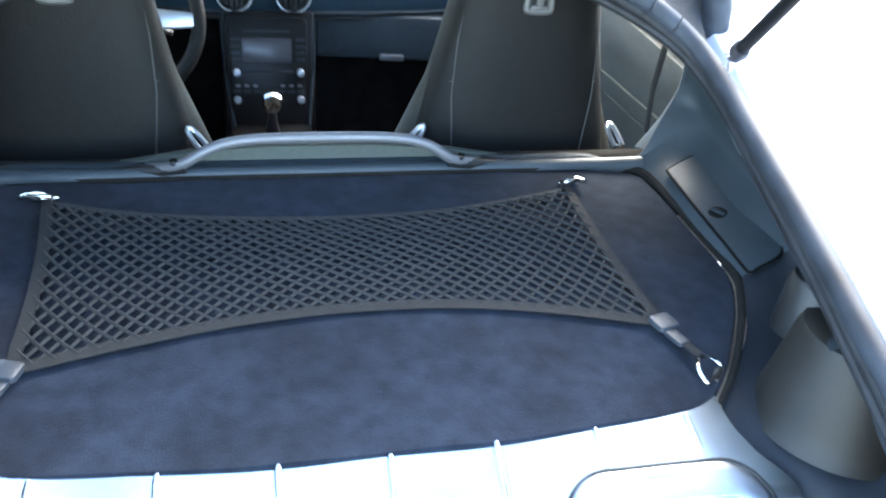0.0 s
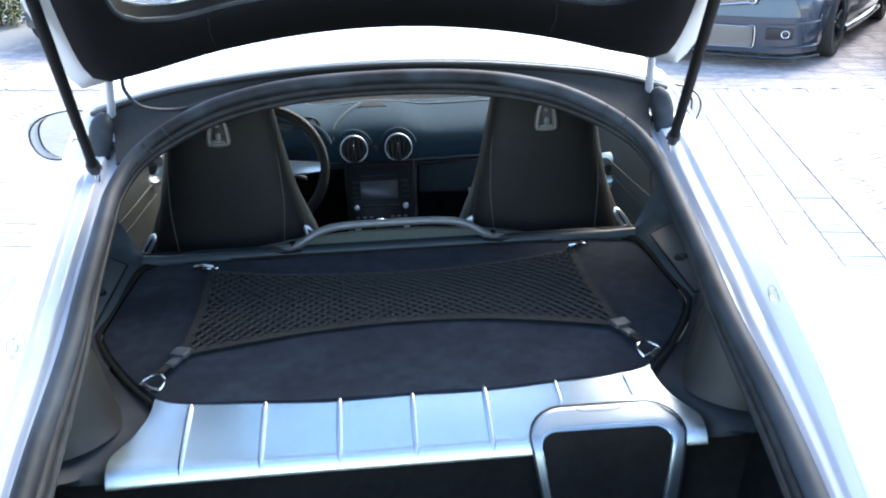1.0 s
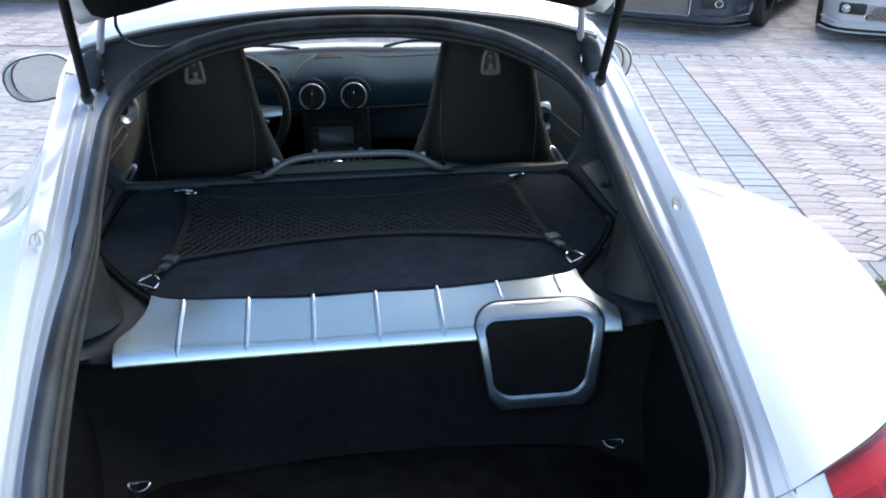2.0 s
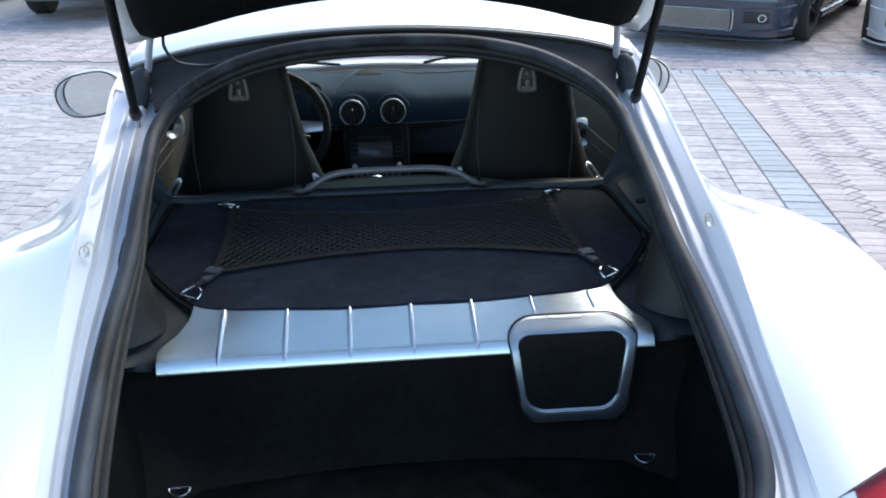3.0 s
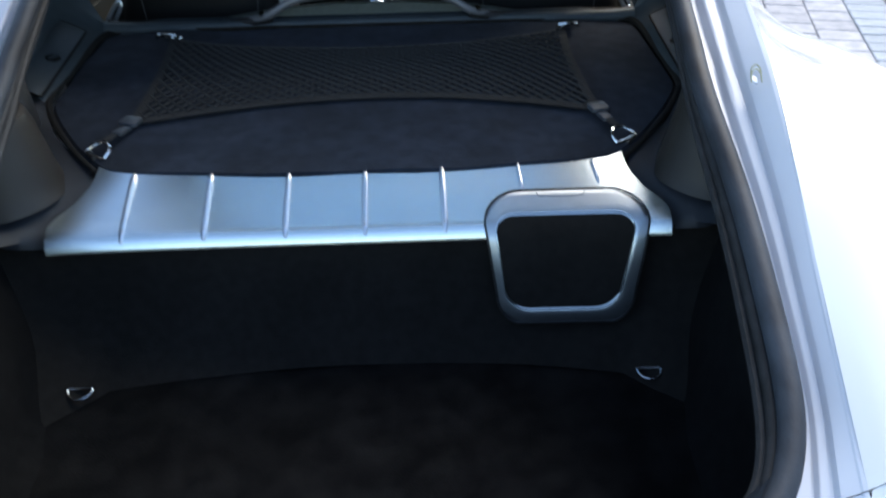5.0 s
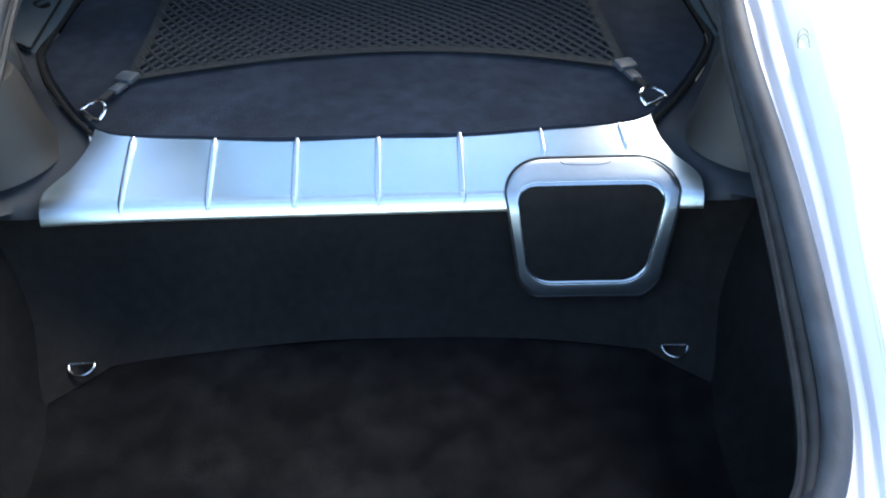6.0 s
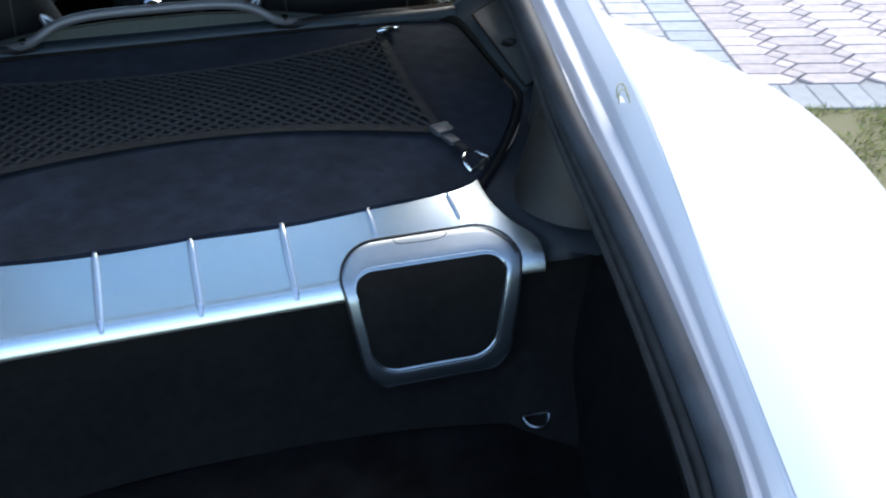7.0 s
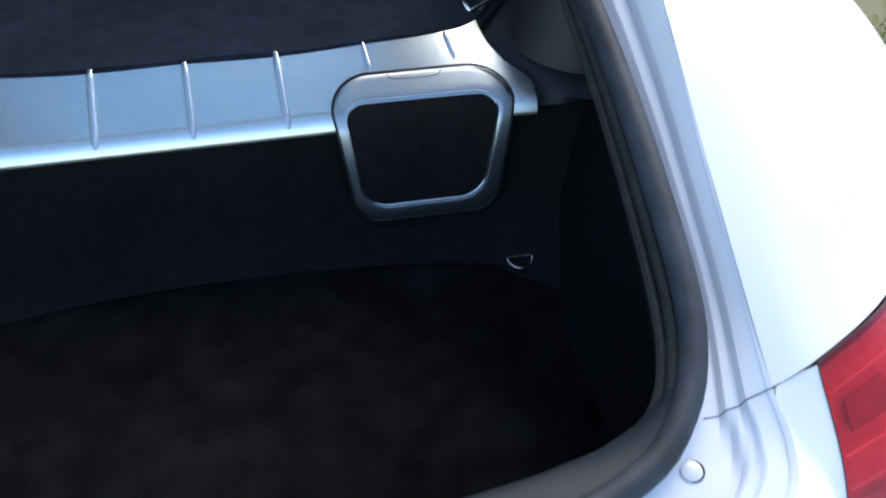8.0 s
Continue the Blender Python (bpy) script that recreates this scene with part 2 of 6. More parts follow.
def sheet(sections, rows, cols, thick=0.0):
    bm = grid_bm(dense(sections, rows, cols))
    if thick:
        bmesh.ops.recalc_face_normals(bm, faces=bm.faces)
        bmesh.ops.solidify(bm, geom=bm.faces[:], thickness=thick)
    return bm


def tube(points, radius, sides=10, closed=False, squash=1.0, bm=None, caps=True):
    """A round bar along points; radius may be a list."""
    p = np.array(points, float)
    n = len(p)
    rad = radius if hasattr(radius, "__len__") else [radius] * n
    tan = np.roll(p, -1, 0) - np.roll(p, 1, 0) if closed else np.gradient(p, axis=0)
    tan /= np.linalg.norm(tan, axis=1)[:, None] + 1e-12
    ref = np.array([0, 0, 1.0]) if abs(tan[0][2]) < 0.9 else np.array([1.0, 0, 0])
    side = np.cross(tan[0], ref)
    rings = []
    for i in range(n):
        side = side - tan[i] * (side @ tan[i])
        side /= np.linalg.norm(side)
        up = np.cross(side, tan[i])
        rings.append([p[i] + rad[i] * (math.cos(a) * side + squash * math.sin(a) * up) for a in np.linspace(0, 2 * math.pi, sides, endpoint=False)])
    bm = bm or bmesh.new()
    base = len(bm.verts)
    grid_bm(rings, close_u=closed, close_v=True, bm=bm)
    if caps and not closed:
        bm.verts.ensure_lookup_table()
        bm.faces.new([bm.verts[base + j] for j in range(sides)])
        bm.faces.new([bm.verts[base + (n - 1) * sides + j] for j in range(sides)][::-1])
    return bm


def box(x, y, z, sx, sy, sz, bevel=0.0, turn=(0, 0, 0), seg=2, bm=None):
    """A box with its middle at x, y, z, its edges rounded."""
    b = bmesh.new()
    bmesh.ops.create_cube(b, size=1.0)
    bmesh.ops.scale(b, vec=(sx, sy, sz), verts=b.verts)
    if bevel:
        bmesh.ops.bevel(b, geom=b.edges[:], offset=bevel, segments=seg, profile=0.5, affect="EDGES")
    bmesh.ops.transform(b, matrix=pose(x, y, z, *turn), verts=b.verts)
    return merged(bm, b) if bm else b


def merged(a, b):
    me = bpy.data.meshes.new("joined")
    b.to_mesh(me)
    b.free()
    a.from_mesh(me)
    bpy.data.meshes.remove(me)
    return a


def slab(outline, low, high, place=None, bevel=0.0, seg=2):
    """A flat plate: the outline in x, y, from height low to high, its rim rounded; place: a matrix."""
    bm = bmesh.new()
    f = bm.faces.new([bm.verts.new((x, y, high)) for x, y in outline])
    bm.normal_update()
    if f.normal.z < 0:
        f.normal_flip()
    r = bmesh.ops.extrude_face_region(bm, geom=[f])
    low_verts = [v for v in r["geom"] if isinstance(v, bmesh.types.BMVert)]
    for v in low_verts:
        v.co.z = low
    if bevel:
        top = [e for e in bm.edges if all(abs(v.co.z - high) < 1e-6 for v in e.verts)]
        bmesh.ops.bevel(bm, geom=top, offset=bevel, segments=seg, profile=0.5, affect="EDGES")
    if place is not None:
        bmesh.ops.transform(bm, matrix=place, verts=bm.verts)
    return bm


def lathe(profile, at, axis=(0, 0, 1), sides=24, bm=None):
    """A turned body: profile of (radius, height) pairs about an axis through at."""
    rot = Vector((0, 0, 1)).rotation_difference(Vector(axis)).to_matrix().to_4x4()
    m = Matrix.Translation(at) @ rot
    g = [[m @ Vector((r * math.cos(a), r * math.sin(a), h)) for a in np.linspace(0, 2 * math.pi, sides, endpoint=False)] for r, h in profile]
    b = grid_bm(np.array([[list(v) for v in row] for row in g]), close_v=True)
    b.verts.ensure_lookup_table()
    n = len(profile)
    if profile[0][0] > 1e-4:
        b.faces.new([b.verts[j] for j in range(sides)])
    if profile[-1][0] > 1e-4:
        b.faces.new([b.verts[(n - 1) * sides + j] for j in range(sides)])
    bmesh.ops.remove_doubles(b, verts=b.verts, dist=1e-5)
    return merged(bm, b) if bm else b


def mirrored(bm):
    b = bm.copy()
    for v in b.verts:
        v.co.x = -v.co.x
    bmesh.ops.reverse_faces(b, faces=b.faces)
    return b


def both(name, bm, mat, parent, label="", **k):
    """The same part on the right and, mirrored, on the left."""
    b = mirrored(bm)
    return part(name, bm, mat, parent, label, **k), part(name, b, mat, parent, label, **k)


def rounded(w, d, r, n=6, cx=0.0, cy=0.0):
    """A rounded rectangle's outline."""
    out = []
    for sx, sy, a0 in ((1, 1, 0), (-1, 1, 90), (-1, -1, 180), (1, -1, 270)):
        for a in np.linspace(a0, a0 + 90, n):
            out.append((cx + sx * (w / 2 - r) + r * math.cos(radians(a)), cy + sy * (d / 2 - r) + r * math.sin(radians(a))))
    return out


def mirror_line(points):
    """A half outline from the middle outwards (x >= 0), made whole, from left to right."""
    right = [tuple(p) for p in points]
    left = [(-p[0], *p[1:]) for p in right[::-1] if abs(p[0]) > 1e-6]
    return left + right

# ---- the white sports car ----
car = thing("sports_car", "white two-seat sports coupe with its rear hatch wide open", "car", (0, 1.2, GROUND))

# weatherstrip path, right half, from the top middle to the rear middle
SEAL = [(0, 0.578, 1.284), (0.18, 0.572, 1.277), (0.32, 0.562, 1.252), (0.42, 0.545, 1.212), (0.487, 0.505, 1.168), (0.515, 0.43, 1.128),
        (0.514, 0.34, 1.102), (0.502, 0.15, 1.055), (0.491, 0.0, 1.015), (0.498, -0.165, 0.952), (0.496, -0.30, 0.902), (0.488, -0.43, 0.853),
        (0.470, -0.50, 0.826), (0.440, -0.548, 0.808), (0.392, -0.588, 0.795), (0.30, -0.617, 0.784), (0.15, -0.630, 0.778), (0, -0.634, 0.776)]
whole_seal = [(-p[0], p[1], p[2]) for p in SEAL[::-1][:-1]] + SEAL[:-1]
seal_curve = spline(whole_seal, 220, closed=True)
weatherstrip = part("weatherstrip", tube(seal_curve, 0.0150, 14, closed=True), RUBBER, car, "dusty black rubber hatch seal")


def inward(p, wide):
    """How far inside the bulb a lip of the seal stands; narrower towards the hinge."""
    return math.copysign(min(wide * float(np.interp(p[2], [0.80, 0.93, 1.05, 1.12], [0.95, 0.75, 0.42, 0.30])), abs(p[0]) * 0.06), p[0])


def below(p, deep):
    """How far under the bulb a lip hangs; least along the upper sides."""
    return deep * float(np.interp(p[2], [0.80, 0.93, 1.05, 1.14, 1.22], [1.0, 0.9, 0.55, 0.55, 1.0]))


inner_lip = [(p[0] - inward(p, 0.018), p[1] - (0.004 if p[2] > 1.15 else 0.0) + (0.018 if p[2] < 0.80 else 0), p[2] - below(p, 0.016)) for p in whole_seal]
part("seal_lip", tube(spline(inner_lip, 220, closed=True), 0.0088, 10, closed=True), SEALGREY, weatherstrip, "grey-black inner lip of the seal")
flange = [(p[0] - inward(p, 0.012), p[1] + (0.012 if p[2] < 0.8 else 0), p[2] - below(p, 0.012)) for p in inner_lip]
part("seal_flange", tube(spline(flange, 200, closed=True), 0.0068, 8, closed=True), SEALGREY, weatherstrip)
for sx in (1, -1):
    for k in (0.30, 0.42):
        q = spline(SEAL[1:6], 40)[int(k * 40) + 12]
        part("seal_joint", tube([(sx * (q[0] - 0.012), q[1] - 0.012, q[2] - 0.012), (sx * (q[0] - 0.002), q[1] - 0.018, q[2] + 0.002), (sx * (q[0] + 0.006), q[1] - 0.010, q[2] + 0.015)], 0.0012, 5), BLACK, weatherstrip)

# painted channel outside the seal
JAMB_ROWS = [(0.62, 0.524, 1.185, 0.632, 1.180), (0.50, 0.526, 1.145, 0.632, 1.148), (0.34, 0.526, 1.090, 0.622, 1.106), (0.15, 0.514, 1.045, 0.602, 1.067),
             (0.0, 0.504, 1.002, 0.588, 1.033), (-0.165, 0.512, 0.940, 0.575, 0.967), (-0.30, 0.510, 0.890, 0.560, 0.912), (-0.43, 0.501, 0.840, 0.547, 0.863), (-0.545, 0.465, 0.805, 0.534, 0.824)]
secs = []
for y, xs, zs, xr, zr in JAMB_ROWS:
    w = xr - xs
    deep = float(np.interp(y, [-0.45, -0.1, 0.2, 0.5], [0.0, 0.006, 0.016, 0.022]))     # the channel deepens towards the hinge
    rise = zr - zs
    prof = [(-0.17, -0.004), (0.02, -0.0125 - deep), (0.05, -0.0135 - deep), (0.29, -0.0145 - deep), (0.32, -0.0135 - deep), (0.37, -0.007 - 0.6 * deep), (0.40, -0.005 - 0.5 * deep),
            (0.56, -0.003 - 0.45 * deep), (0.59, -0.002 - 0.4 * deep), (0.64, 0.30 * rise - 0.25 * deep), (0.67, 0.40 * rise - 0.2 * deep), (0.90, rise - 0.004), (0.93, rise - 0.002), (1.0, rise)]
    secs.append([(xs + f * w, y, zs + dz) for f, dz in prof])
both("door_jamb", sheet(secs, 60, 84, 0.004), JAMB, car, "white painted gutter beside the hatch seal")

# rear quarter panels
secs = [
    [(0.534, -0.545, 0.824), (0.579, -0.538, 0.849), (0.668, -0.497, 0.862), (0.755, -0.430, 0.851), (0.855, -0.326, 0.804), (0.905, -0.27, 0.62), (0.90, -0.28, 0.42)],
    [(0.562, -0.28, 0.920), (0.625, -0.27, 0.935), (0.735, -0.25, 0.950), (0.850, -0.21, 0.938), (0.918, -0.20, 0.850), (0.952, -0.20, 0.67), (0.925, -0.21, 0.50)],
    [(0.588, 0.0, 1.033), (0.635, 0.0, 1.020), (0.735, 0.0, 1.009), (0.840, 0.0, 0.986), (0.924, 0.0, 0.896), (0.954, 0.0, 0.76), (0.935, 0.0, 0.69)],
    [(0.613, 0.25, 1.085), (0.640, 0.25, 1.032), (0.686, 0.25, 0.987), (0.792, 0.25, 0.974), (0.891, 0.25, 0.879), (0.930, 0.25, 0.74), (0.923, 0.25, 0.655)],
    [(0.632, 0.50, 1.148), (0.663, 0.50, 1.072), (0.705, 0.50, 0.985), (0.785, 0.50, 0.930), (0.857, 0.50, 0.845), (0.885, 0.50, 0.60), (0.88, 0.50, 0.35)],
    [(0.638, 0.62, 1.187), (0.672, 0.62, 1.090), (0.725, 0.62, 0.982), (0.790, 0.62, 0.925), (0.850, 0.62, 0.840), (0.880, 0.62, 0.55), (0.87, 0.62, 0.25)],
    [(0.620, 0.78, 1.240), (0.685, 0.78, 1.110), (0.748, 0.78, 0.975), (0.795, 0.78, 0.915), (0.845, 0.78, 0.830), (0.875, 0.78, 0.50), (0.865, 0.78, 0.22)],
]
both("quarter_panel", sheet(secs, 60, 40, 0.006), WHITE, car, "glossy white rear wing")

# closing panel between the gutter's upper end and the roof
secs = [[(0.528, 0.618, 1.178), (0.580, 0.620, 1.168), (0.634, 0.618, 1.184)], [(0.560, 0.668, 1.196), (0.598, 0.690, 1.200), (0.636, 0.700, 1.212)], [(0.575, 0.72, 1.225), (0.600, 0.745, 1.232), (0.624, 0.775, 1.238)]]
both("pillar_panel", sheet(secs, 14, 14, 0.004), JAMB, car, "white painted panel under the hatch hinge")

# roof, with the black edge above the hatch opening
ROOF_EDGE = [(0, 0.612, 1.314), (0.2, 0.617, 1.306), (0.38, 0.632, 1.284), (0.48, 0.647, 1.265), (0.56, 0.662, 1.243), (0.607, 0.690, 1.226)]
rows = [mirror_line(ROOF_EDGE)]
for y, dz in ((0.66, 0.011), (0.80, 0.025), (1.05, 0.031), (1.35, 0.020), (1.62, -0.004)):
    rows.append(mirror_line([(p[0] * (1.0 if y < 1.3 else 0.985), y + (p[1] - 0.612) * 0.3, p[2] + dz) for p in ROOF_EDGE]))
part("roof", sheet(rows, 26, 48, 0.012), WHITE, car, "glossy white roof")
secs = [[(p[0] * 0.97, p[1] + 0.05 + k, p[2] - 0.035 + (0.01 if k > 0.3 else 0)) for p in mirror_line(ROOF_EDGE)] for k in (0.0, 0.35, 0.7, 0.98)]
part("headliner", sheet(secs, 10, 30, 0.006), CARD, car, "dark grey fabric headliner")
edge = spline(mirror_line(ROOF_EDGE), 60)
part("roof_edge_seal", tube(edge + np.array([0, -0.008, -0.010]), 0.006, 8), BLACK, car)
# panel between the roof's edge and the seal
head = [(p[0], p[1], p[2]) for p in mirror_line([(0, 0.607, 1.304), (0.2, 0.612, 1.296), (0.38, 0.626, 1.274), (0.48, 0.642, 1.254), (0.565, 0.657, 1.230)])]
seal_top = mirror_line([(0, 0.590, 1.290), (0.2, 0.585, 1.281), (0.34, 0.575, 1.252), (0.45, 0.555, 1.200), (0.530, 0.520, 1.150)])
middle = [tuple((np.array(a) + np.array(b)) / 2 + np.array([0, 0.012, -0.006])) for a, b in zip(head, seal_top)]
part("header_panel", sheet([head, middle, seal_top], 12, 60, 0.004), HEADER, car, "dark grey panel under the roof's rear edge")

# rear corner and panel behind the seal, and bumper
IN_EDGE = [(0.465, -0.545, 0.805), (0.450, -0.563, 0.799), (0.428, -0.583, 0.793), (0.37, -0.622, 0.783), (0.25, -0.641, 0.775), (0.10, -0.648, 0.771), (0.0, -0.650, 0.770)]
OUT_EDGE = [(0.534, -0.545, 0.824), (0.533, -0.598, 0.808), (0.512, -0.645, 0.799), (0.45, -0.690, 0.789), (0.30, -0.735, 0.770), (0.12, -0.753, 0.762), (0.0, -0.755, 0.760)]
secs = []
for k, (a, b) in enumerate(zip(IN_EDGE, OUT_EDGE)):
    a, b = np.array(a), np.array(b)
    rise = b[2] - a[2]
    flat = min(1.0, k / 2)          # the step widens into a flat shelf round the corner
    prof = [(-0.17, -0.004), (0.02, -0.0125), (0.05, -0.0135), (0.29 + 0.22 * flat, -0.0145), (0.32 + 0.22 * flat, -0.0135), (0.37 + 0.20 * flat, -0.007), (0.40 + 0.20 * flat, -0.005),
            (0.56 + 0.10 * flat, -0.003), (0.59 + 0.09 * flat, -0.002), (0.64 + 0.08 * flat, 0.30 * rise), (0.67 + 0.08 * flat, 0.40 * rise), (0.90, rise - 0.004), (0.93, rise - 0.002), (1.0, rise)]
    secs.append([(a[0] + f * (b[0] - a[0]), a[1] + f * (b[1] - a[1]), a[2] + dz) for f, dz in prof])
corner = dense(secs, 60, 84)
rear_bm = grid_bm(np.concatenate([corner, corner[:, ::-1] - np.array([0, 0, 0.004])], axis=1), close_v=True)
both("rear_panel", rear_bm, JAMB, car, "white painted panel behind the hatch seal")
du, dv = np.gradient(corner, axis=0), np.gradient(corner, axis=1)
up = np.cross(du, dv)
up *= np.sign(up[..., 2:3]) / np.linalg.norm(up, axis=2)[..., None]
near = np.argmin(np.hypot(corner[..., 0] - 0.437, corner[..., 1] + 0.589).ravel())
tip = up.reshape(-1, 3)[near]
spot = corner.reshape(-1, 3)[near]
for sx in (1, -1):
    at, axis = (sx * (spot[0] + 0.001 * tip[0]), spot[1] + 0.001 * tip[1], spot[2] + 0.001 * tip[2]), (sx * tip[0], tip[1], tip[2])
    side_at = (at[0] + sx * 0.0018, at[1] - 0.0002, at[2])
    plug = part("grommet", lathe([(0.0, 0.0016), (0.0095, 0.0016), (0.0106, 0.0010), (0.0108, -0.002)], at, axis, 32), JAMB, car, "white plug set in the rear panel")
    # Dark ring set off-centre imitates the crescent of shade in the recess.
    part("plug_gap", lathe([(0.0090, -0.002), (0.0105, 0.0008), (0.0112, 0.0006), (0.0114, -0.002)], side_at, axis, 32), SEALGREY, plug)
secs = [[(0, -0.755, 0.760), (0, -0.83, 0.744), (0, -0.92, 0.67), (0, -0.96, 0.52), (0, -0.95, 0.32)],
        [(0.12, -0.753, 0.762), (0.12, -0.828, 0.745), (0.12, -0.917, 0.67), (0.12, -0.957, 0.52), (0.12, -0.948, 0.32)],
        [(0.30, -0.735, 0.770), (0.30, -0.82, 0.75), (0.30, -0.91, 0.67), (0.30, -0.95, 0.52), (0.30, -0.94, 0.32)],
        [(0.45, -0.690, 0.789), (0.47, -0.78, 0.758), (0.485, -0.88, 0.67), (0.49, -0.925, 0.52), (0.49, -0.92, 0.32)],
        [(0.512, -0.645, 0.799), (0.525, -0.72, 0.767), (0.537, -0.82, 0.685), (0.54, -0.885, 0.53), (0.54, -0.88, 0.32)],
        [(0.533, -0.598, 0.808), (0.547, -0.665, 0.784), (0.551, -0.745, 0.70), (0.552, -0.857, 0.535), (0.552, -0.857, 0.32)],
        [(0.536, -0.547, 0.825), (0.556, -0.640, 0.7935), (0.5555, -0.729, 0.7025), (0.5558, -0.848, 0.539), (0.5558, -0.851, 0.32)],
        [(0.578, -0.543, 0.847), (0.568, -0.642, 0.793), (0.558, -0.727, 0.703), (0.558, -0.845, 0.54), (0.558, -0.85, 0.32)]]
bumper = sheet(secs, 60, 30, 0.006)
secs = [[(x, y, z) for y, z in pts] for x, pts in (
    (0.557, ((-0.728, 0.703), (-0.76, 0.65), (-0.82, 0.57), (-0.845, 0.48), (-0.85, 0.32))), (0.70, ((-0.70, 0.70), (-0.72, 0.66), (-0.76, 0.58), (-0.785, 0.48), (-0.79, 0.32))),
    (0.80, ((-0.62, 0.685), (-0.64, 0.65), (-0.67, 0.57), (-0.69, 0.47), (-0.70, 0.32))), (0.872, ((-0.455, 0.65), (-0.465, 0.62), (-0.48, 0.55), (-0.49, 0.46), (-0.50, 0.32))))]
bumper = merged(bumper, sheet(secs, 24, 16, 0.006))
bumper = merged(bumper, mirrored(bumper))
part("rear_bumper", bumper, WHITE, car, "white rear bumper")
seam_line = [tuple(q + np.array([0, 0.0, 0.0004])) for q in corner[0][16:]] + [(0.556, -0.543, 0.8365), (0.579, -0.540, 0.8495)]
both("seam", tube(seam_line, 0.0005, 6), SEALGREY, car)

# tail lamps
LAMP_ROWS = [[(0.577, -0.542, 0.848), (0.668, -0.501, 0.861), (0.755, -0.434, 0.850), (0.853, -0.330, 0.803)],
             [(0.568, -0.642, 0.794), (0.68, -0.603, 0.806), (0.785, -0.530, 0.798), (0.876, -0.398, 0.740)],
             [(0.553, -0.727, 0.704), (0.70, -0.702, 0.705), (0.80, -0.625, 0.690), (0.885, -0.445, 0.655)]]
for sx in (1, -1):
    lamp = part("tail_lamp", mirrored(sheet(LAMP_ROWS, 16, 20, 0.01)) if sx < 0 else sheet(LAMP_ROWS, 16, 20, 0.01), RED, car, "red tail lamp with stepped reflectors")
    g = dense(LAMP_ROWS, 17, 21)
    inward = np.array([-0.012, 0.022, -0.016])
    body = sheet([[tuple(q + inward) for q in row] for row in np.array(LAMP_ROWS)], 12, 16, 0.004)
    part("reflector", mirrored(body) if sx < 0 else body, RED_DARK, lamp, "dark red reflector")
    for i in (1, 3, 7, 9, 13):
        bar = tube([g[i, j] + inward * 0.6 for j in range(1, 20)], 0.0016, 5)
        part("lens_step", mirrored(bar) if sx < 0 else bar, RED_LIGHT, lamp)
    for i in (4, 10):
        for j in range(2, 18, 4):
            cell = grid_bm(np.array([[g[i + k, j + w] + inward * 0.72 for w in range(4)] for k in range(3)]))
            bmesh.ops.recalc_face_normals(cell, faces=cell.faces)
            bmesh.ops.solidify(cell, geom=cell.faces[:], thickness=0.002)
            part("lens_cell", mirrored(cell) if sx < 0 else cell, RED_FIN, lamp, "dark red lamp chamber")
            rod = tube([g[i + k, j + 3] * 0.5 + g[i + k, min(j + 4, 20)] * 0.5 + inward * 0.55 for k in range(3)], 0.0012, 5)
            part("lens_step", mirrored(rod) if sx < 0 else rod, RED_LIGHT, lamp)
    band = grid_bm(np.array([[g[0, j] * (1 - k) + g[1, j] * k + inward * 0.5 for j in range(21)] for k in (0.05, 0.6, 1.1)]))
    bmesh.ops.recalc_face_normals(band, faces=band.faces)
    bmesh.ops.solidify(band, geom=band.faces[:], thickness=0.002)
    part("lens_border", mirrored(band) if sx < 0 else band, RED_BORDER, lamp, "dark purple upper border of the lens")
    rim_line = np.concatenate([g[0, :], g[1:, -1], g[-1, ::-1][1:], g[::-1, 0][1:-1]])
    edge_bm = tube(rim_line, 0.0006, 6, closed=True)
    part("lamp_gasket", mirrored(edge_bm) if sx < 0 else edge_bm, BLACK, lamp)

# doors, glass, front end
door_secs = [[(0.757, y, 0.975 - 0.004 * k), (0.797, y, 0.915), (0.847, y, 0.83), (0.876, y, 0.50), (0.865, y, 0.24)] for k, y in enumerate((0.79, 1.1, 1.5, 1.95))]
door_r, door_l = both("door", sheet(door_secs, 24, 20, 0.01), WHITE, car, "white door")
window = [[(0.757, y, 0.972), (0.735, y, 1.04), (0.69, y - 0.03, 1.12), (0.61, y - 0.10, 1.222)] for y in (0.84, 1.2, 1.6, 1.82)]
for sx, door in ((1, door_r), (-1, door_l)):
    w = sheet(window, 14, 10, 0.004)
    pane = part("window_pane", mirrored(w) if sx < 0 else w, CLEAR, door, "clear side window")
    pane.visible_shadow = False
ws = [mirror_line([(0, 1.645, 1.316), (0.3, 1.64, 1.303), (0.55, 1.63, 1.228)]), mirror_line([(0, 2.02, 1.15), (0.34, 2.00, 1.14), (0.63, 1.96, 1.08)]), mirror_line([(0, 2.42, 0.872), (0.38, 2.37, 0.875), (0.72, 2.22, 0.905)])]
wind = part("windshield", sheet(ws, 16, 24, 0.005), SCREEN_TINT, car, "clear windshield")
wind.visible_shadow = False
both("a_pillar", tube(spline([(0.57, 1.60, 1.232), (0.645, 1.95, 1.085), (0.745, 2.28, 0.915)], 16), 0.028, 10, squash=0.7), WHITE, car)
for arm_line in ([(0.22, 2.36, 0.880), (0.36, 2.34, 0.908), (0.56, 2.30, 0.900)], [(-0.48, 2.30, 0.902), (-0.32, 2.33, 0.904), (-0.14, 2.36, 0.882)]):
    part("wiper", tube(spline(arm_line, 16), 0.007, 6), BLACK, car)
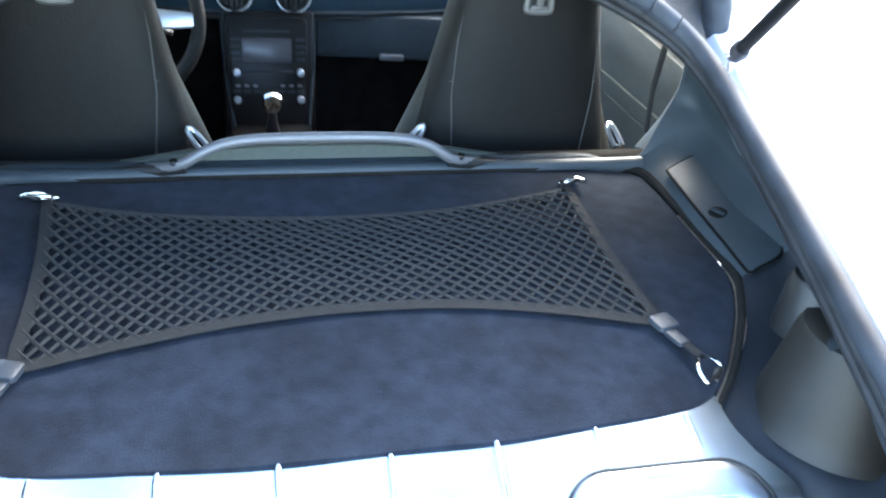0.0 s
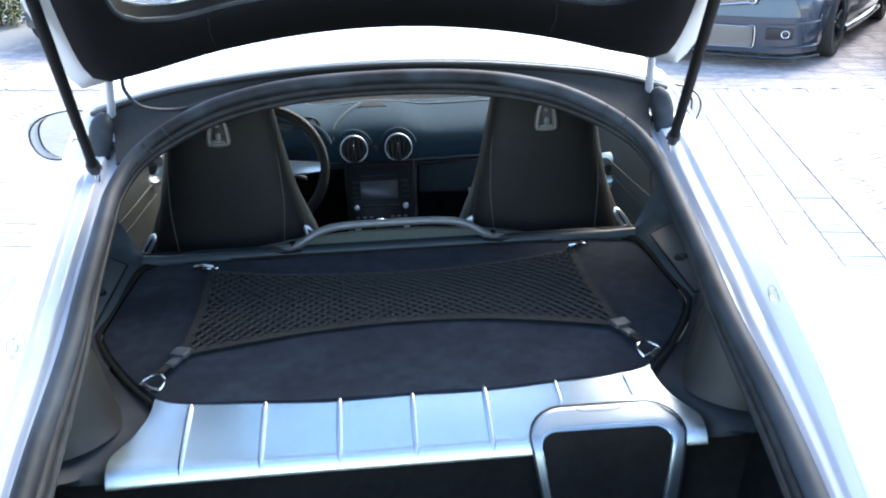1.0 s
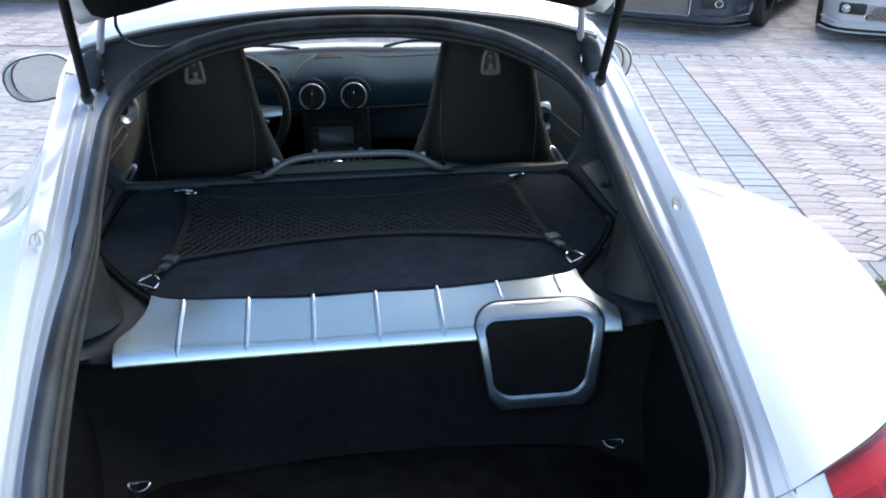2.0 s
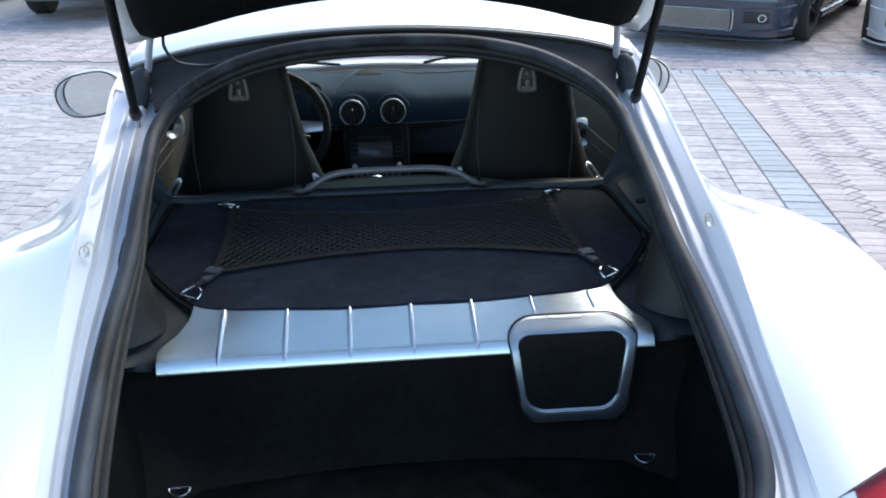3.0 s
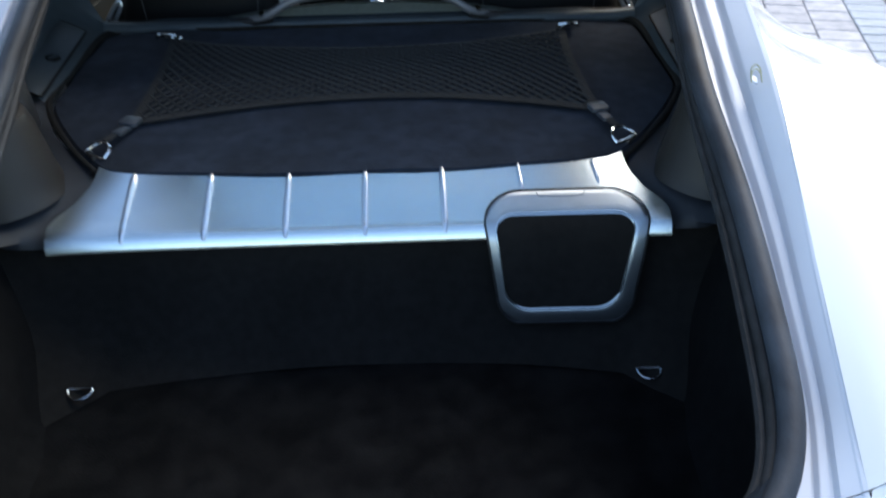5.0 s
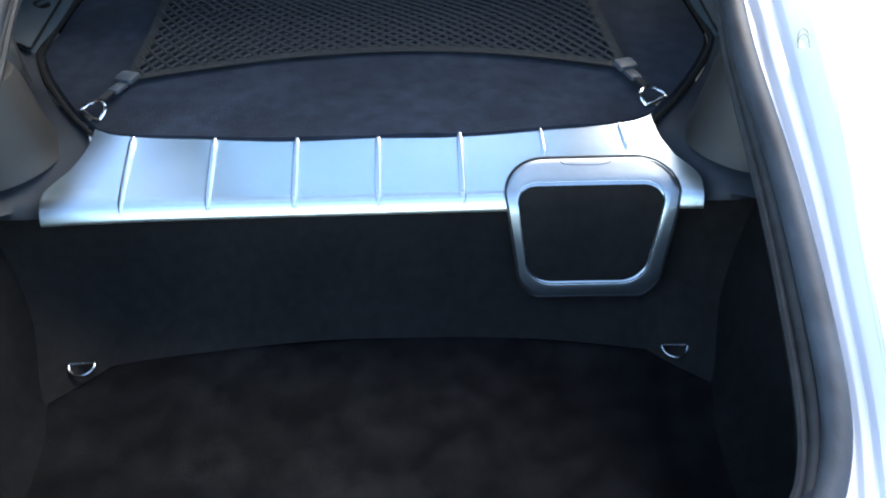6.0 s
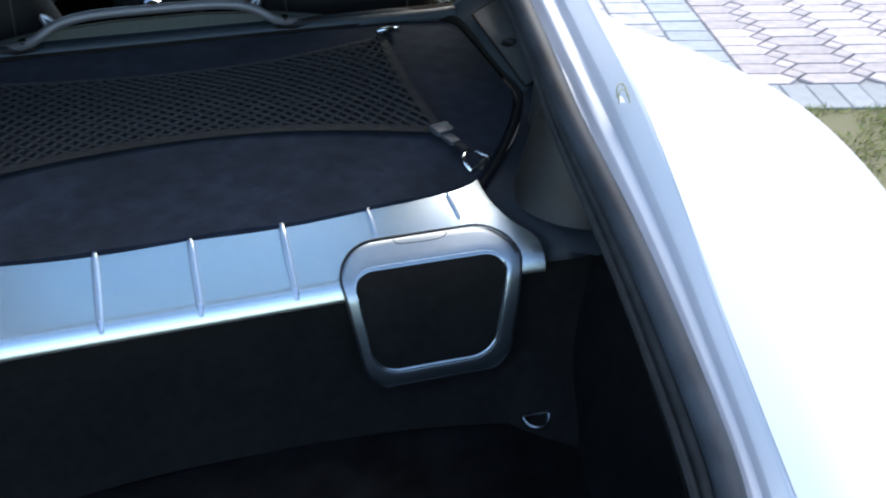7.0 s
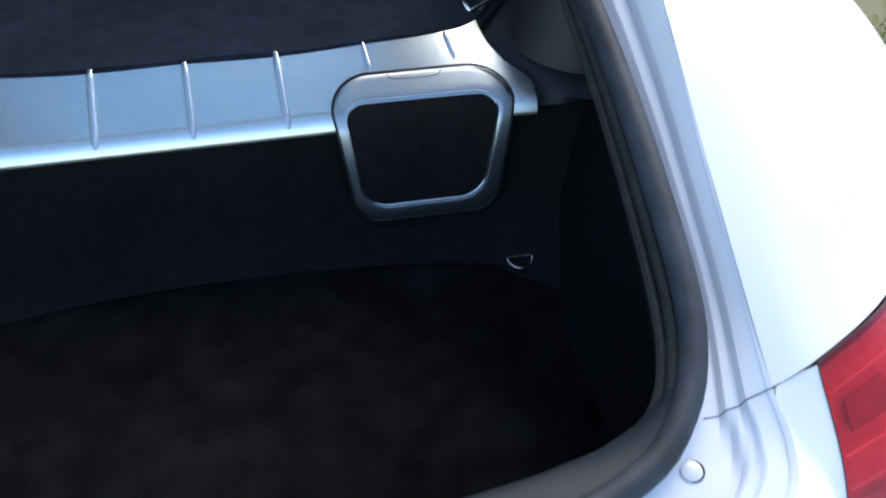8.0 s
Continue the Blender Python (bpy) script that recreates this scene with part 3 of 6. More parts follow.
hood = [mirror_line([(0, y, z), (0.35, y - 0.02, z - 0.008), (0.62, y - 0.06, z - 0.01)]) for y, z in ((2.44, 0.872), (2.75, 0.838), (3.1, 0.755), (3.3, 0.655))]
part("hood", sheet(hood, 20, 24, 0.01), WHITE, car, "white front lid")
fender = [[(0.62, y, z), (0.72, y, z + 0.035), (0.82, y, z - 0.03), (0.88, y, z - 0.16), (0.885, y, max(0.3, 0.70 - 4 * (y - 2.5) ** 2))] for y, z in ((1.96, 0.915), (2.3, 0.90), (2.6, 0.86), (2.9, 0.79))]
fender.append([(0.62, 3.22, 0.64), (0.70, 3.20, 0.63), (0.78, 3.16, 0.58), (0.84, 3.08, 0.48), (0.86, 3.04, 0.30)])
both("front_fender", sheet(fender, 30, 20, 0.008), WHITE, car)
nose = [[(0, 3.31, 0.65), (0, 3.40, 0.52), (0, 3.42, 0.40), (0, 3.40, 0.24)], [(0.4, 3.27, 0.645), (0.4, 3.35, 0.52), (0.4, 3.37, 0.40), (0.4, 3.35, 0.24)],
        [(0.63, 3.21, 0.635), (0.66, 3.25, 0.52), (0.67, 3.26, 0.40), (0.67, 3.25, 0.24)], [(0.84, 3.06, 0.49), (0.85, 3.06, 0.44), (0.86, 3.06, 0.37), (0.86, 3.04, 0.26)]]
nb = sheet(nose, 20, 14, 0.008)
part("front_bumper", merged(nb, mirrored(nb)), WHITE, car)
part("underbody", box(0, 1.2, 0.24, 1.5, 4.0, 0.10, 0.03), BLACK, car)


def wheel_under(parent, x, y, r, width, face, rim_mat, spokes=5):
    """A wheel at x, y standing on the ground, its outer face towards face (+1 or -1 in x)."""
    z = GROUND + r
    prof = [(r * 0.66, -width / 2), (r * 0.93, -width / 2), (r, -width * 0.36), (r, width * 0.36), (r * 0.93, width / 2), (r * 0.66, width / 2), (r * 0.64, 0)]
    ax = (face, 0, 0)
    w = part("wheel", lathe(prof + [prof[0]], (x, y, z), ax, 36), TYRE, parent, "black tyre")
    part("rim", lathe([(r * 0.66, -width * 0.45), (r * 0.66, width * 0.42), (r * 0.60, width * 0.44), (r * 0.58, width * 0.2), (r * 0.56, -width * 0.3)], (x, y, z), ax, 36), rim_mat, w)
    part("hub", lathe([(0.0, width * 0.32), (r * 0.13, width * 0.32), (r * 0.15, width * 0.25), (r * 0.15, -width * 0.2)], (x, y, z), ax, 20), rim_mat, w)
    for k in range(spokes):
        a = 2 * math.pi * k / spokes
        p0 = (x + face * width * 0.26, y + r * 0.1 * math.cos(a), z + r * 0.1 * math.sin(a))
        p1 = (x + face * width * 0.33, y + r * 0.6 * math.cos(a), z + r * 0.6 * math.sin(a))
        part("spoke", tube([p0, ((p0[0] + p1[0]) / 2, (p0[1] + p1[1]) / 2, (p0[2] + p1[2]) / 2), p1], [r * 0.10, r * 0.075, r * 0.09], 6, squash=0.6), rim_mat, w)
    return w


for sx in (1, -1):
    wheel_under(car, sx * 0.785, 0.08, 0.325, 0.25, sx, ALU_DARK)
    wheel_under(car, sx * 0.785, 2.495, 0.325, 0.22, sx, ALU_DARK)

# door mirrors
for sx in (1, -1):
    shell = []
    for s, k in ((0.0, 0.2), (0.02, 0.7), (0.05, 0.95), (0.09, 1.0), (0.13, 0.97)):
        shell.append([((-0.022 + sx * (0.950 + 0.118 * k * math.copysign(abs(math.cos(a)) ** 0.8, math.cos(a)))), 1.71 - s, 0.972 + 0.078 * k * math.copysign(abs(math.sin(a)) ** 0.85, math.sin(a)) + 0.010 * math.cos(a)) for a in np.linspace(0, 2 * math.pi, 28, endpoint=False)])
    mbm = grid_bm(np.array(shell), close_v=True)
    bmesh.ops.solidify(mbm, geom=mbm.faces[:], thickness=0.006)
    dm = part("door_mirror", mbm, WHITE, car, "white oval door mirror")
    ga = np.linspace(0, 2 * math.pi, 28, endpoint=False)
    ov = [(0.107 * math.copysign(abs(math.cos(a)) ** 0.8, math.cos(a)), 0.068 * math.copysign(abs(math.sin(a)) ** 0.85, math.sin(a))) for a in ga]
    part("mirror_pane", slab(ov, -0.004, 0.0, Matrix.Translation((-0.022 + sx * 0.950, 1.592, 0.972)) @ pose(0, 0, 0, 86, 0, sx * 10)), MIRROR, dm, "mirror glass")
    part("mirror_bezel", tube([((-0.022 + sx * (0.950 + 0.112 * math.copysign(abs(math.cos(a)) ** 0.8, math.cos(a)))), 1.585, 0.972 + 0.073 * math.copysign(abs(math.sin(a)) ** 0.85, math.sin(a))) for a in ga], 0.003, 6, closed=True), BLACK, dm)
    part("mirror_foot", tube([(sx * 0.78, 1.66, 0.925), (sx * 0.83, 1.665, 0.925), (sx * 0.88, 1.67, 0.945)], [0.03, 0.024, 0.03], 10, squash=0.6), WHITE, dm)
    hub = Matrix.Translation((-0.022 + sx * 0.88, 1.64, 0.96))
    lean = hub @ pose(0, 0, 0, 0, sx * 11, 0) @ hub.inverted()
    for piece in (dm, *dm.children):
        if not piece.name.startswith("mirror_foot"):
            piece.data.transform(lean)

# ---- the open hatch ----
HINGE, LIFT = Vector((0, 0.60, 1.325)), 31.0


def on_hatch(x, s, h=0.0):
    """Place on the lid: x across, s metres from the hinge, h above its inner face; cambered across."""
    c, sn = math.cos(radians(LIFT)), math.sin(radians(LIFT))
    h = h - 0.34 * x * x - 0.05 * (s - 0.6) ** 2 + 0.018
    return (x, HINGE.y - s * c + h * sn, HINGE.z + s * sn + h * c)


def hatch_outline(w0, w1, s0, s1, r, n=90):
    """Closed outline (x, s): width w0 at the hinge end, w1 at the free end, rounded."""
    pts = [(0, s0), (w0 * 0.55, s0 - 0.004), (w0 - r, s0 - 0.006), (w0, s0 + r), (w0 * 0.6 + w1 * 0.4, s0 + 0.45 * (s1 - s0)), (w1, s1 - r), (w1 - r, s1 - 0.02), (w1 * 0.5, s1), (0, s1)]
    full = pts + [(-x, s) for x, s in pts[::-1][1:-1]]
    return spline(full, n, closed=True)


outer = hatch_outline(0.553, 0.45, 0.110, 1.18, 0.05)
trim_out = hatch_outline(0.514, 0.40, 0.132, 1.10, 0.06)
trim_in = hatch_outline(0.425, 0.34, 0.275, 0.98, 0.07)
rings = [[on_hatch(*p, h) for p in o] for o, h in ((trim_out, 0.012), (trim_out, 0.0), (hatch_outline(0.53, 0.42, 0.122, 1.13, 0.055), 0.004), (outer, 0.012), (outer, 0.035), (hatch_outline(0.55, 0.44, 0.120, 1.165, 0.05), 0.045), (trim_in, 0.05), (trim_in, 0.03))]
hatch = part("hatch", grid_bm(np.array(rings), close_u=True, close_v=True), WHITE, car, "white rear hatch lid, standing open")
rings = [[on_hatch(*p, h) for p in o] for o, h in ((trim_out, 0.008), (trim_out, -0.006), (hatch_outline(0.49, 0.388, 0.150, 1.085, 0.06), -0.014), (hatch_outline(0.44, 0.35, 0.26, 0.995, 0.07), -0.014), (trim_in, -0.004), (trim_in, 0.028))]
part("inner_trim", grid_bm(np.array(rings), close_u=True, close_v=True), HATCH_TRIM, hatch, "black plastic inner trim round the rear window")
g = [[on_hatch(x, s, 0.03) for x in np.linspace(-0.44, 0.44, 20)] for s in np.linspace(0.27, 0.99, 14)]
gb = grid_bm(np.array(g))
bmesh.ops.solidify(gb, geom=gb.faces[:], thickness=0.004)
pane = part("rear_window", gb, REAR_TINT, hatch, "clear heated rear window")
pane.visible_shadow = False
part("glass_gasket", tube([on_hatch(*p, 0.002) for p in trim_in], 0.005, 6, closed=True), RUBBER, hatch)
for x in (-0.30, 0.30):
    part("trim_joint", tube([on_hatch(x, 0.17, -0.014), on_hatch(x, 0.22, -0.015), on_hatch(x * 0.98, 0.265, -0.013)], 0.0014, 5), SEALGREY, hatch)
for x in (-0.455, 0.455, -0.2, 0.2):
    part("trim_clip", box(*on_hatch(x, 0.126, 0.004), 0.012, 0.008, 0.006, 0.002), JAMB, hatch)

for sx in (1, -1):
    base, top = np.array((sx * 0.568, 0.508, 1.146)), np.array((sx * 0.505, 0.165, 1.505))
    d = top - base
    strut = part("gas_strut", tube([base + d * k for k in (0.03, 0.5, 0.98)], 0.0098, 14), HATCH_TRIM, car, "black gas strut")
    part("rod", tube([base + d * k for k in (0.6, 1.0)], 0.005, 10), STEEL, strut)
    part("socket", tube([base - d * 0.01, base + d * 0.025, base + d * 0.05], [0.011, 0.014, 0.012], 12), BLACK, strut)
    part("ball_stud", lathe([(0.0, 0.0), (0.008, 0.0), (0.008, 0.02), (0.014, 0.022), (0.014, 0.028), (0.0, 0.03)], (sx * 0.568, 0.51, 1.122), (0, 0, 1), 16), CHROME, strut)
    arm = spline([(sx * 0.495, 0.43, 1.345), (sx * 0.512, 0.50, 1.318), (sx * 0.535, 0.575, 1.278), (sx * 0.556, 0.640, 1.225), (sx * 0.562, 0.655, 1.175), (sx * 0.560, 0.655, 1.140)], 24)
    hinge = part("hinge", tube(arm, [0.0085] * 24, 10, squash=0.8), JAMB, car, "white hinge arm of the hatch")
    part("hinge_boot", tube(spline([(sx * 0.562, 0.610, 1.232), (sx * 0.572, 0.602, 1.195), (sx * 0.576, 0.590, 1.155), (sx * 0.572, 0.580, 1.135)], 16), [0.008, 0.015, 0.019, 0.022, 0.023, 0.024, 0.024, 0.024, 0.024, 0.023, 0.022, 0.021, 0.02, 0.018, 0.014, 0.008], 12), RUBBER, hinge, "black rubber hinge boot")
    part("hinge_pocket", box(sx * 0.572, 0.69, 1.165, 0.05, 0.05, 0.11, 0.012), BLACK, hinge)
part("wiring_loom", tube(spline([(-0.475, 0.455, 1.335), (-0.485, 0.50, 1.295), (-0.47, 0.545, 1.255), (-0.42, 0.585, 1.238), (-0.37, 0.60, 1.243)], 30), 0.0036, 8), RUBBER, car, "black cable from the hatch to the body")
for sx in (1, -1):
    x, y, z = sx * 0.560, 0.002, 1.030
    clip = part("buffer_clip", slab(rounded(0.010, 0.016, 0.004), 0.0, 0.003, pose(x, y, z - 0.002, 14, sx * 12, 0), bevel=0.003), JAMB, car, "small clear plastic buffer clip on the gutter")
    for k in (-0.009, 0.006):
        loop = [(x - 0.007 + k * 0.3, y + k - 0.007, z + 0.003), (x - 0.006 + k * 0.3, y + k, z + 0.013), (x + 0.001 + k * 0.3, y + k + 0.005, z + 0.017), (x + 0.007 + k * 0.3, y + k + 0.002, z + 0.012), (x + 0.008 + k * 0.3, y + k - 0.006, z + 0.002)]
        part("clip_loop", tube(spline(loop, 16), 0.0011, 6), YELLOWED, clip)

# ---- the car's luggage space ----
def shelf_z(y):
    return 0.860 + 0.047 * (y - 0.176)


CARPET_EDGE = [(0.0, 0.088), (0.13, 0.088), (0.263, 0.096), (0.366, 0.106), (0.414, 0.122), (0.432, 0.140), (0.470, 0.185), (0.524, 0.268), (0.554, 0.328), (0.562, 0.360), (0.561, 0.395), (0.555, 0.50), (0.547, 0.610), (0.538, 0.640), (0.515, 0.651), (0.47, 0.655), (0.25, 0.655), (0.0, 0.655)]
half = spline(CARPET_EDGE, 70)
outline = [(-x, y) for x, y in half[::-1][1:-1]] + [tuple(p) for p in half]
bm = bmesh.new()
n_ring = len(outline)
cx, cy = 0.0, 0.36
rings = []
for k in (1.0, 0.99, 0.96, 0.85, 0.65, 0.4, 0.15):
    ring = []
    for x, y in outline:
        px, py = cx + (x - cx) * k, cy + (y - cy) * k
        lift = -0.006 if k == 1.0 else 0.0035 * noise.noise((px * 9, py * 9, 0)) + 0.004 * (1 - k)
        ring.append((px, py, shelf_z(py) + lift))
    rings.append(ring)
carpet_bm = grid_bm(np.array(rings), close_v=True)
carpet_bm.verts.ensure_lookup_table()
carpet_bm.faces.new([carpet_bm.verts[6 * n_ring + j] for j in range(n_ring)])
part("shelf_carpet", carpet_bm, CARPET, car, "dark navy velour carpet on the shelf over the engine")
rim = [(x * 1.012, cy + (y - cy) * 1.02, shelf_z(y) + 0.001 - 0.006 * max(0.0, (0.20 - y) / 0.08)) for x, y in outline if y > 0.120]
order = sorted(range(len(rim)), key=lambda i: math.atan2(rim[i][0], rim[i][1] - 0.3))
part("shelf_rim", tube(spline([rim[i] for i in order][::2], 160), list(np.interp(np.linspace(0, 1, 160), [0, 0.12, 0.88, 1], [0.004, 0.007, 0.007, 0.004])), 8), CARPET_BLACK, car, "black moulded rim round the carpet")

# side trays
TRAY = [
    [(0.500, 0.690, 0.880), (0.540, 0.676, 0.892), (0.556, 0.672, 0.912), (0.584, 0.692, 0.950), (0.612, 0.712, 0.985), (0.626, 0.715, 1.03), (0.600, 0.69, 1.10), (0.525, 0.62, 1.165)],
    [(0.538, 0.655, 0.878), (0.556, 0.655, 0.894), (0.575, 0.660, 0.912), (0.600, 0.665, 0.932), (0.630, 0.670, 0.965), (0.645, 0.675, 1.00), (0.615, 0.65, 1.09), (0.524, 0.59, 1.150)],
    [(0.554, 0.600, 0.880), (0.564, 0.603, 0.890), (0.580, 0.605, 0.900), (0.606, 0.610, 0.912), (0.638, 0.610, 0.940), (0.652, 0.61, 0.98), (0.622, 0.60, 1.08), (0.522, 0.56, 1.140)],
    [(0.562, 0.456, 0.876), (0.572, 0.460, 0.892), (0.590, 0.462, 0.902), (0.614, 0.465, 0.912), (0.640, 0.465, 0.935), (0.656, 0.465, 0.965), (0.618, 0.46, 1.05), (0.516, 0.45, 1.105)],
    [(0.570, 0.340, 0.870), (0.590, 0.340, 0.890), (0.608, 0.340, 0.897), (0.626, 0.340, 0.905), (0.639, 0.340, 0.925), (0.652, 0.340, 0.945), (0.610, 0.340, 1.020), (0.505, 0.340, 1.075)],
    [(0.515, 0.225, 0.860), (0.560, 0.225, 0.862), (0.581, 0.225, 0.871), (0.602, 0.225, 0.880), (0.613, 0.225, 0.905), (0.625, 0.225, 0.930), (0.590, 0.220, 1.000), (0.495, 0.220, 1.045)],
    [(0.432, 0.130, 0.843), (0.500, 0.120, 0.848), (0.545, 0.115, 0.853), (0.590, 0.110, 0.858), (0.615, 0.105, 0.879), (0.640, 0.100, 0.900), (0.600, 0.100, 0.980), (0.487, 0.100, 1.015)],
    [(0.436, 0.078, 0.824), (0.500, 0.060, 0.838), (0.540, 0.050, 0.843), (0.580, 0.040, 0.848), (0.607, 0.040, 0.864), (0.635, 0.040, 0.880), (0.590, 0.030, 0.960), (0.482, 0.020, 0.995)],
    [(0.462, 0.034, 0.802), (0.505, 0.005, 0.818), (0.528, -0.003, 0.824), (0.550, -0.010, 0.830), (0.570, -0.015, 0.845), (0.590, -0.020, 0.860), (0.570, -0.030, 0.930), (0.478, -0.030, 0.975)],
    [(0.465, 0.010, 0.785), (0.500, -0.012, 0.800), (0.515, -0.024, 0.808), (0.530, -0.035, 0.817), (0.545, -0.043, 0.831), (0.560, -0.050, 0.840), (0.545, -0.060, 0.910), (0.475, -0.060, 0.962)],
    [(0.468, 0.030, 0.778), (0.502, 0.012, 0.790), (0.517, 0.004, 0.796), (0.533, -0.004, 0.804), (0.548, -0.012, 0.822), (0.560, -0.020, 0.840), (0.545, -0.060, 0.905), (0.475, -0.075, 0.955)],
]
tray_r, tray_l = both("side_tray", sheet(TRAY[:5], 40, 36, 0.003), TRAYMAT, car, "dark slate plastic side tray")
both("tower_surround", sheet(TRAY[4:], 40, 36, 0.003), SURROUND, car, "blue-black moulding round the suspension tower")
for sx, tray in ((1, tray_r), (-1, tray_l)):
    m = Matrix.Translation((sx * 0.600, 0.465, 0.9085)) @ Matrix(((sx * 0.95, 0.0, -sx * 0.31, 0), (0.0, 0.998, -0.05, 0), (0.31, 0.05, 0.95, 0), (0, 0, 0, 1)))
    lid_out = [(-0.034, -0.138), (-0.024, -0.138), (0.028, -0.120), (0.034, -0.06), (0.034, 0.10), (0.026, 0.150), (0.0, 0.150), (-0.030, 0.140), (-0.034, 0.134), (-0.035, 0.05), (-0.035, -0.06)]
    lid = part("cubby_lid", slab([(x, y) for x, y in spline(lid_out, 60, closed=True)], -0.004, 0.003, m, bevel=0.002), TRAYMAT, tray, "slate plastic lid with a finger slot")
    part("lid_gap", tube([tuple(m @ Vector((x, y, 0.0012))) for x, y in spline(lid_out, 60, closed=True)], 0.0026, 6, closed=True), HATCH_TRIM, tray)
    part("finger_slot", slab(rounded(0.026, 0.030, 0.012), 0.0, 0.0042, m @ pose(-0.012, 0.0, 0.0, 0, 0, 25), bevel=0.002), HATCH_TRIM, tray)
    part("finger_tab", slab(rounded(0.006, 0.026, 0.003), 0.0, 0.008, m @ pose(-0.012, 0.0, 0.0, 0, 0, 25), bevel=0.002), TRIM, tray)
    part("pillar_joint", tube([(sx * 0.568, 0.6655, 0.9115), (sx * 0.590, 0.672, 0.927), (sx * 0.618, 0.680, 0.955)], 0.0016, 5), BLACK, tray)
    # suspension tower cover, a tapered drum with a dark cap
    tc = part("tower_cover", lathe([(0.106, -0.012), (0.100, 0.0), (0.094, 0.02), (0.081, 0.10), (0.075, 0.118), (0.062, 0.124), (0.0, 0.124)], (sx * 0.568, 0.092, 0.842), (sx * 0.06, 0.06, 1), 40), TOWER, car, "taupe plastic cover over the suspension tower")
    part("cover_cap", lathe([(0.046, -0.06), (0.042, 0.012), (0.038, 0.018), (0.0, 0.020)], (sx * 0.566, 0.185, 0.962), (sx * 0.06, 0.10, 1), 32), BLACK, tc, "black round cap")
    part("cover_screw", lathe([(0.008, 0.0), (0.008, 0.012), (0.0, 0.014)], (sx * 0.512, 0.078, 0.962), (-sx * 0.4, -0.2, 1), 12), TRIM, tc)

# brushed trim panel with ribs
def panel_back(x):
    return float(np.interp(abs(x), [0, 0.263, 0.366, 0.418], [0.092, 0.099, 0.109, 0.128]))


def panel_side(s):
    """Half width of the panel at s (0 back, 1 front)."""
    return float(np.interp(s, [0, 0.15, 0.26, 0.45, 0.60, 0.68, 1.0], [0.418, 0.420, 0.424, 0.440, 0.463, 0.470, 0.470]))


FRONT = [(0.0165, 0.8130), (0.0095, 0.8094), (0.0055, 0.8069), (0.0022, 0.8043), (-0.0004, 0.8015), (-0.0030, 0.7974), (-0.0054, 0.7926), (-0.0072, 0.7883), (-0.0082, 0.7850), (-0.0084, 0.7828)]


def lip_end(x, k):
    """The lip's ends stand back and a little higher: shift in y and z."""
    f = k * (abs(x) / 0.47) ** 4
    return -0.016 * f, 0.007 * f


rows = []
for s in np.linspace(0, 0.72, 14):
    w = panel_side(s)
    row = []
    for u in np.linspace(-1, 1, 61):
        x = u * w
        yb = panel_back(x)
        k = s / 0.72
        y = yb + k * (FRONT[0][0] - yb)
        zb = 0.8528 + 0.1 * (yb - 0.092)
        dy, dz = lip_end(x, k)
        row.append((x, y + dy, zb + k * (FRONT[0][1] - zb) + 0.0012 * math.sin(math.pi * k) + dz))
    rows.append(row)
for y, z in FRONT[1:]:
    rows.append([(u * 0.470, y + lip_end(u * 0.47, 1)[0], z + lip_end(u * 0.47, 1)[1]) for u in np.linspace(-1, 1, 61)])
bm = grid_bm(np.array(rows))
bmesh.ops.recalc_face_normals(bm, faces=bm.faces)
mouth = [f for f in bm.faces if abs(f.calc_center_median().x - 0.3125) < 0.112 and f.calc_center_median().y < 0.026]
bmesh.ops.delete(bm, geom=mouth, context="FACES")
bmesh.ops.solidify(bm, geom=bm.faces[:], thickness=0.004)
panel = part("trim_panel", bm, ALU, car, "brushed aluminium trim panel with raised ribs", sharp=60)
for x, full in ((-0.358, 1), (-0.236, 1), (-0.114, 1), (0.006, 1), (0.127, 1), (0.248, 0), (0.368, 0)):
    yb = panel_back(x)
    zb = 0.8528 + 0.1 * (yb - 0.092)
    end = -0.0075 if full else yb - 0.045
    pts = []
    for k in np.linspace(0.03, 1, 12):
        y = yb + k * (end - yb)
        f = (yb - y) / (yb - 0.0165)
        z = zb + f * (0.813 - zb) + 0.0012 * math.sin(math.pi * f) if f <= 1 else 0.813 - (0.0165 - y) * 0.52 - 22.0 * min(y - 0.005, 0.0) ** 2
        pts.append((x + 0.006 * (x / 0.4) * (k - 0.5), y, z + 0.002))
    rad = 0.0052 if full else 0.0030
    part("rib", tube([(p[0], p[1] + lip_end(p[0], 0.5)[0], p[2]) for p in pts], list(rad * np.r_[0.6, np.ones(9), 0.88, 0.45]), 10, squash=0.9), ALU_RIB, panel)

# storage lid frame, bent over the panel's edge
BEND = spline([(0.090, 0.8495), (0.050, 0.8318), (0.020, 0.8172), (0.010, 0.8120), (0.002, 0.8068), (-0.003, 0.8006), (-0.0078, 0.7935), (-0.0118, 0.7865), (-0.0225, 0.752), (-0.0345, 0.70), (-0.0465, 0.65)], 400)
BEND_S = np.r_[0, np.cumsum(np.linalg.norm(np.diff(BEND, axis=0), axis=1))]
BEND_T = np.gradient(BEND, axis=0) / np.linalg.norm(np.gradient(BEND, axis=0), axis=1)[:, None]


def bent(x, s, h):
    """s metres down the panel, over its edge, then down the bulkhead; h off the surface."""
    s = s + 0.0195
    y, z, ty, tz = (float(np.interp(s, BEND_S, q)) for q in (BEND[:, 0], BEND[:, 1], BEND_T[:, 0], BEND_T[:, 1]))
    dy, dz = lip_end(x, min(1.0, max(0.0, (0.10 - y) / 0.0835)))
    return (x, y + h * tz + dy, z - h * ty + dz)


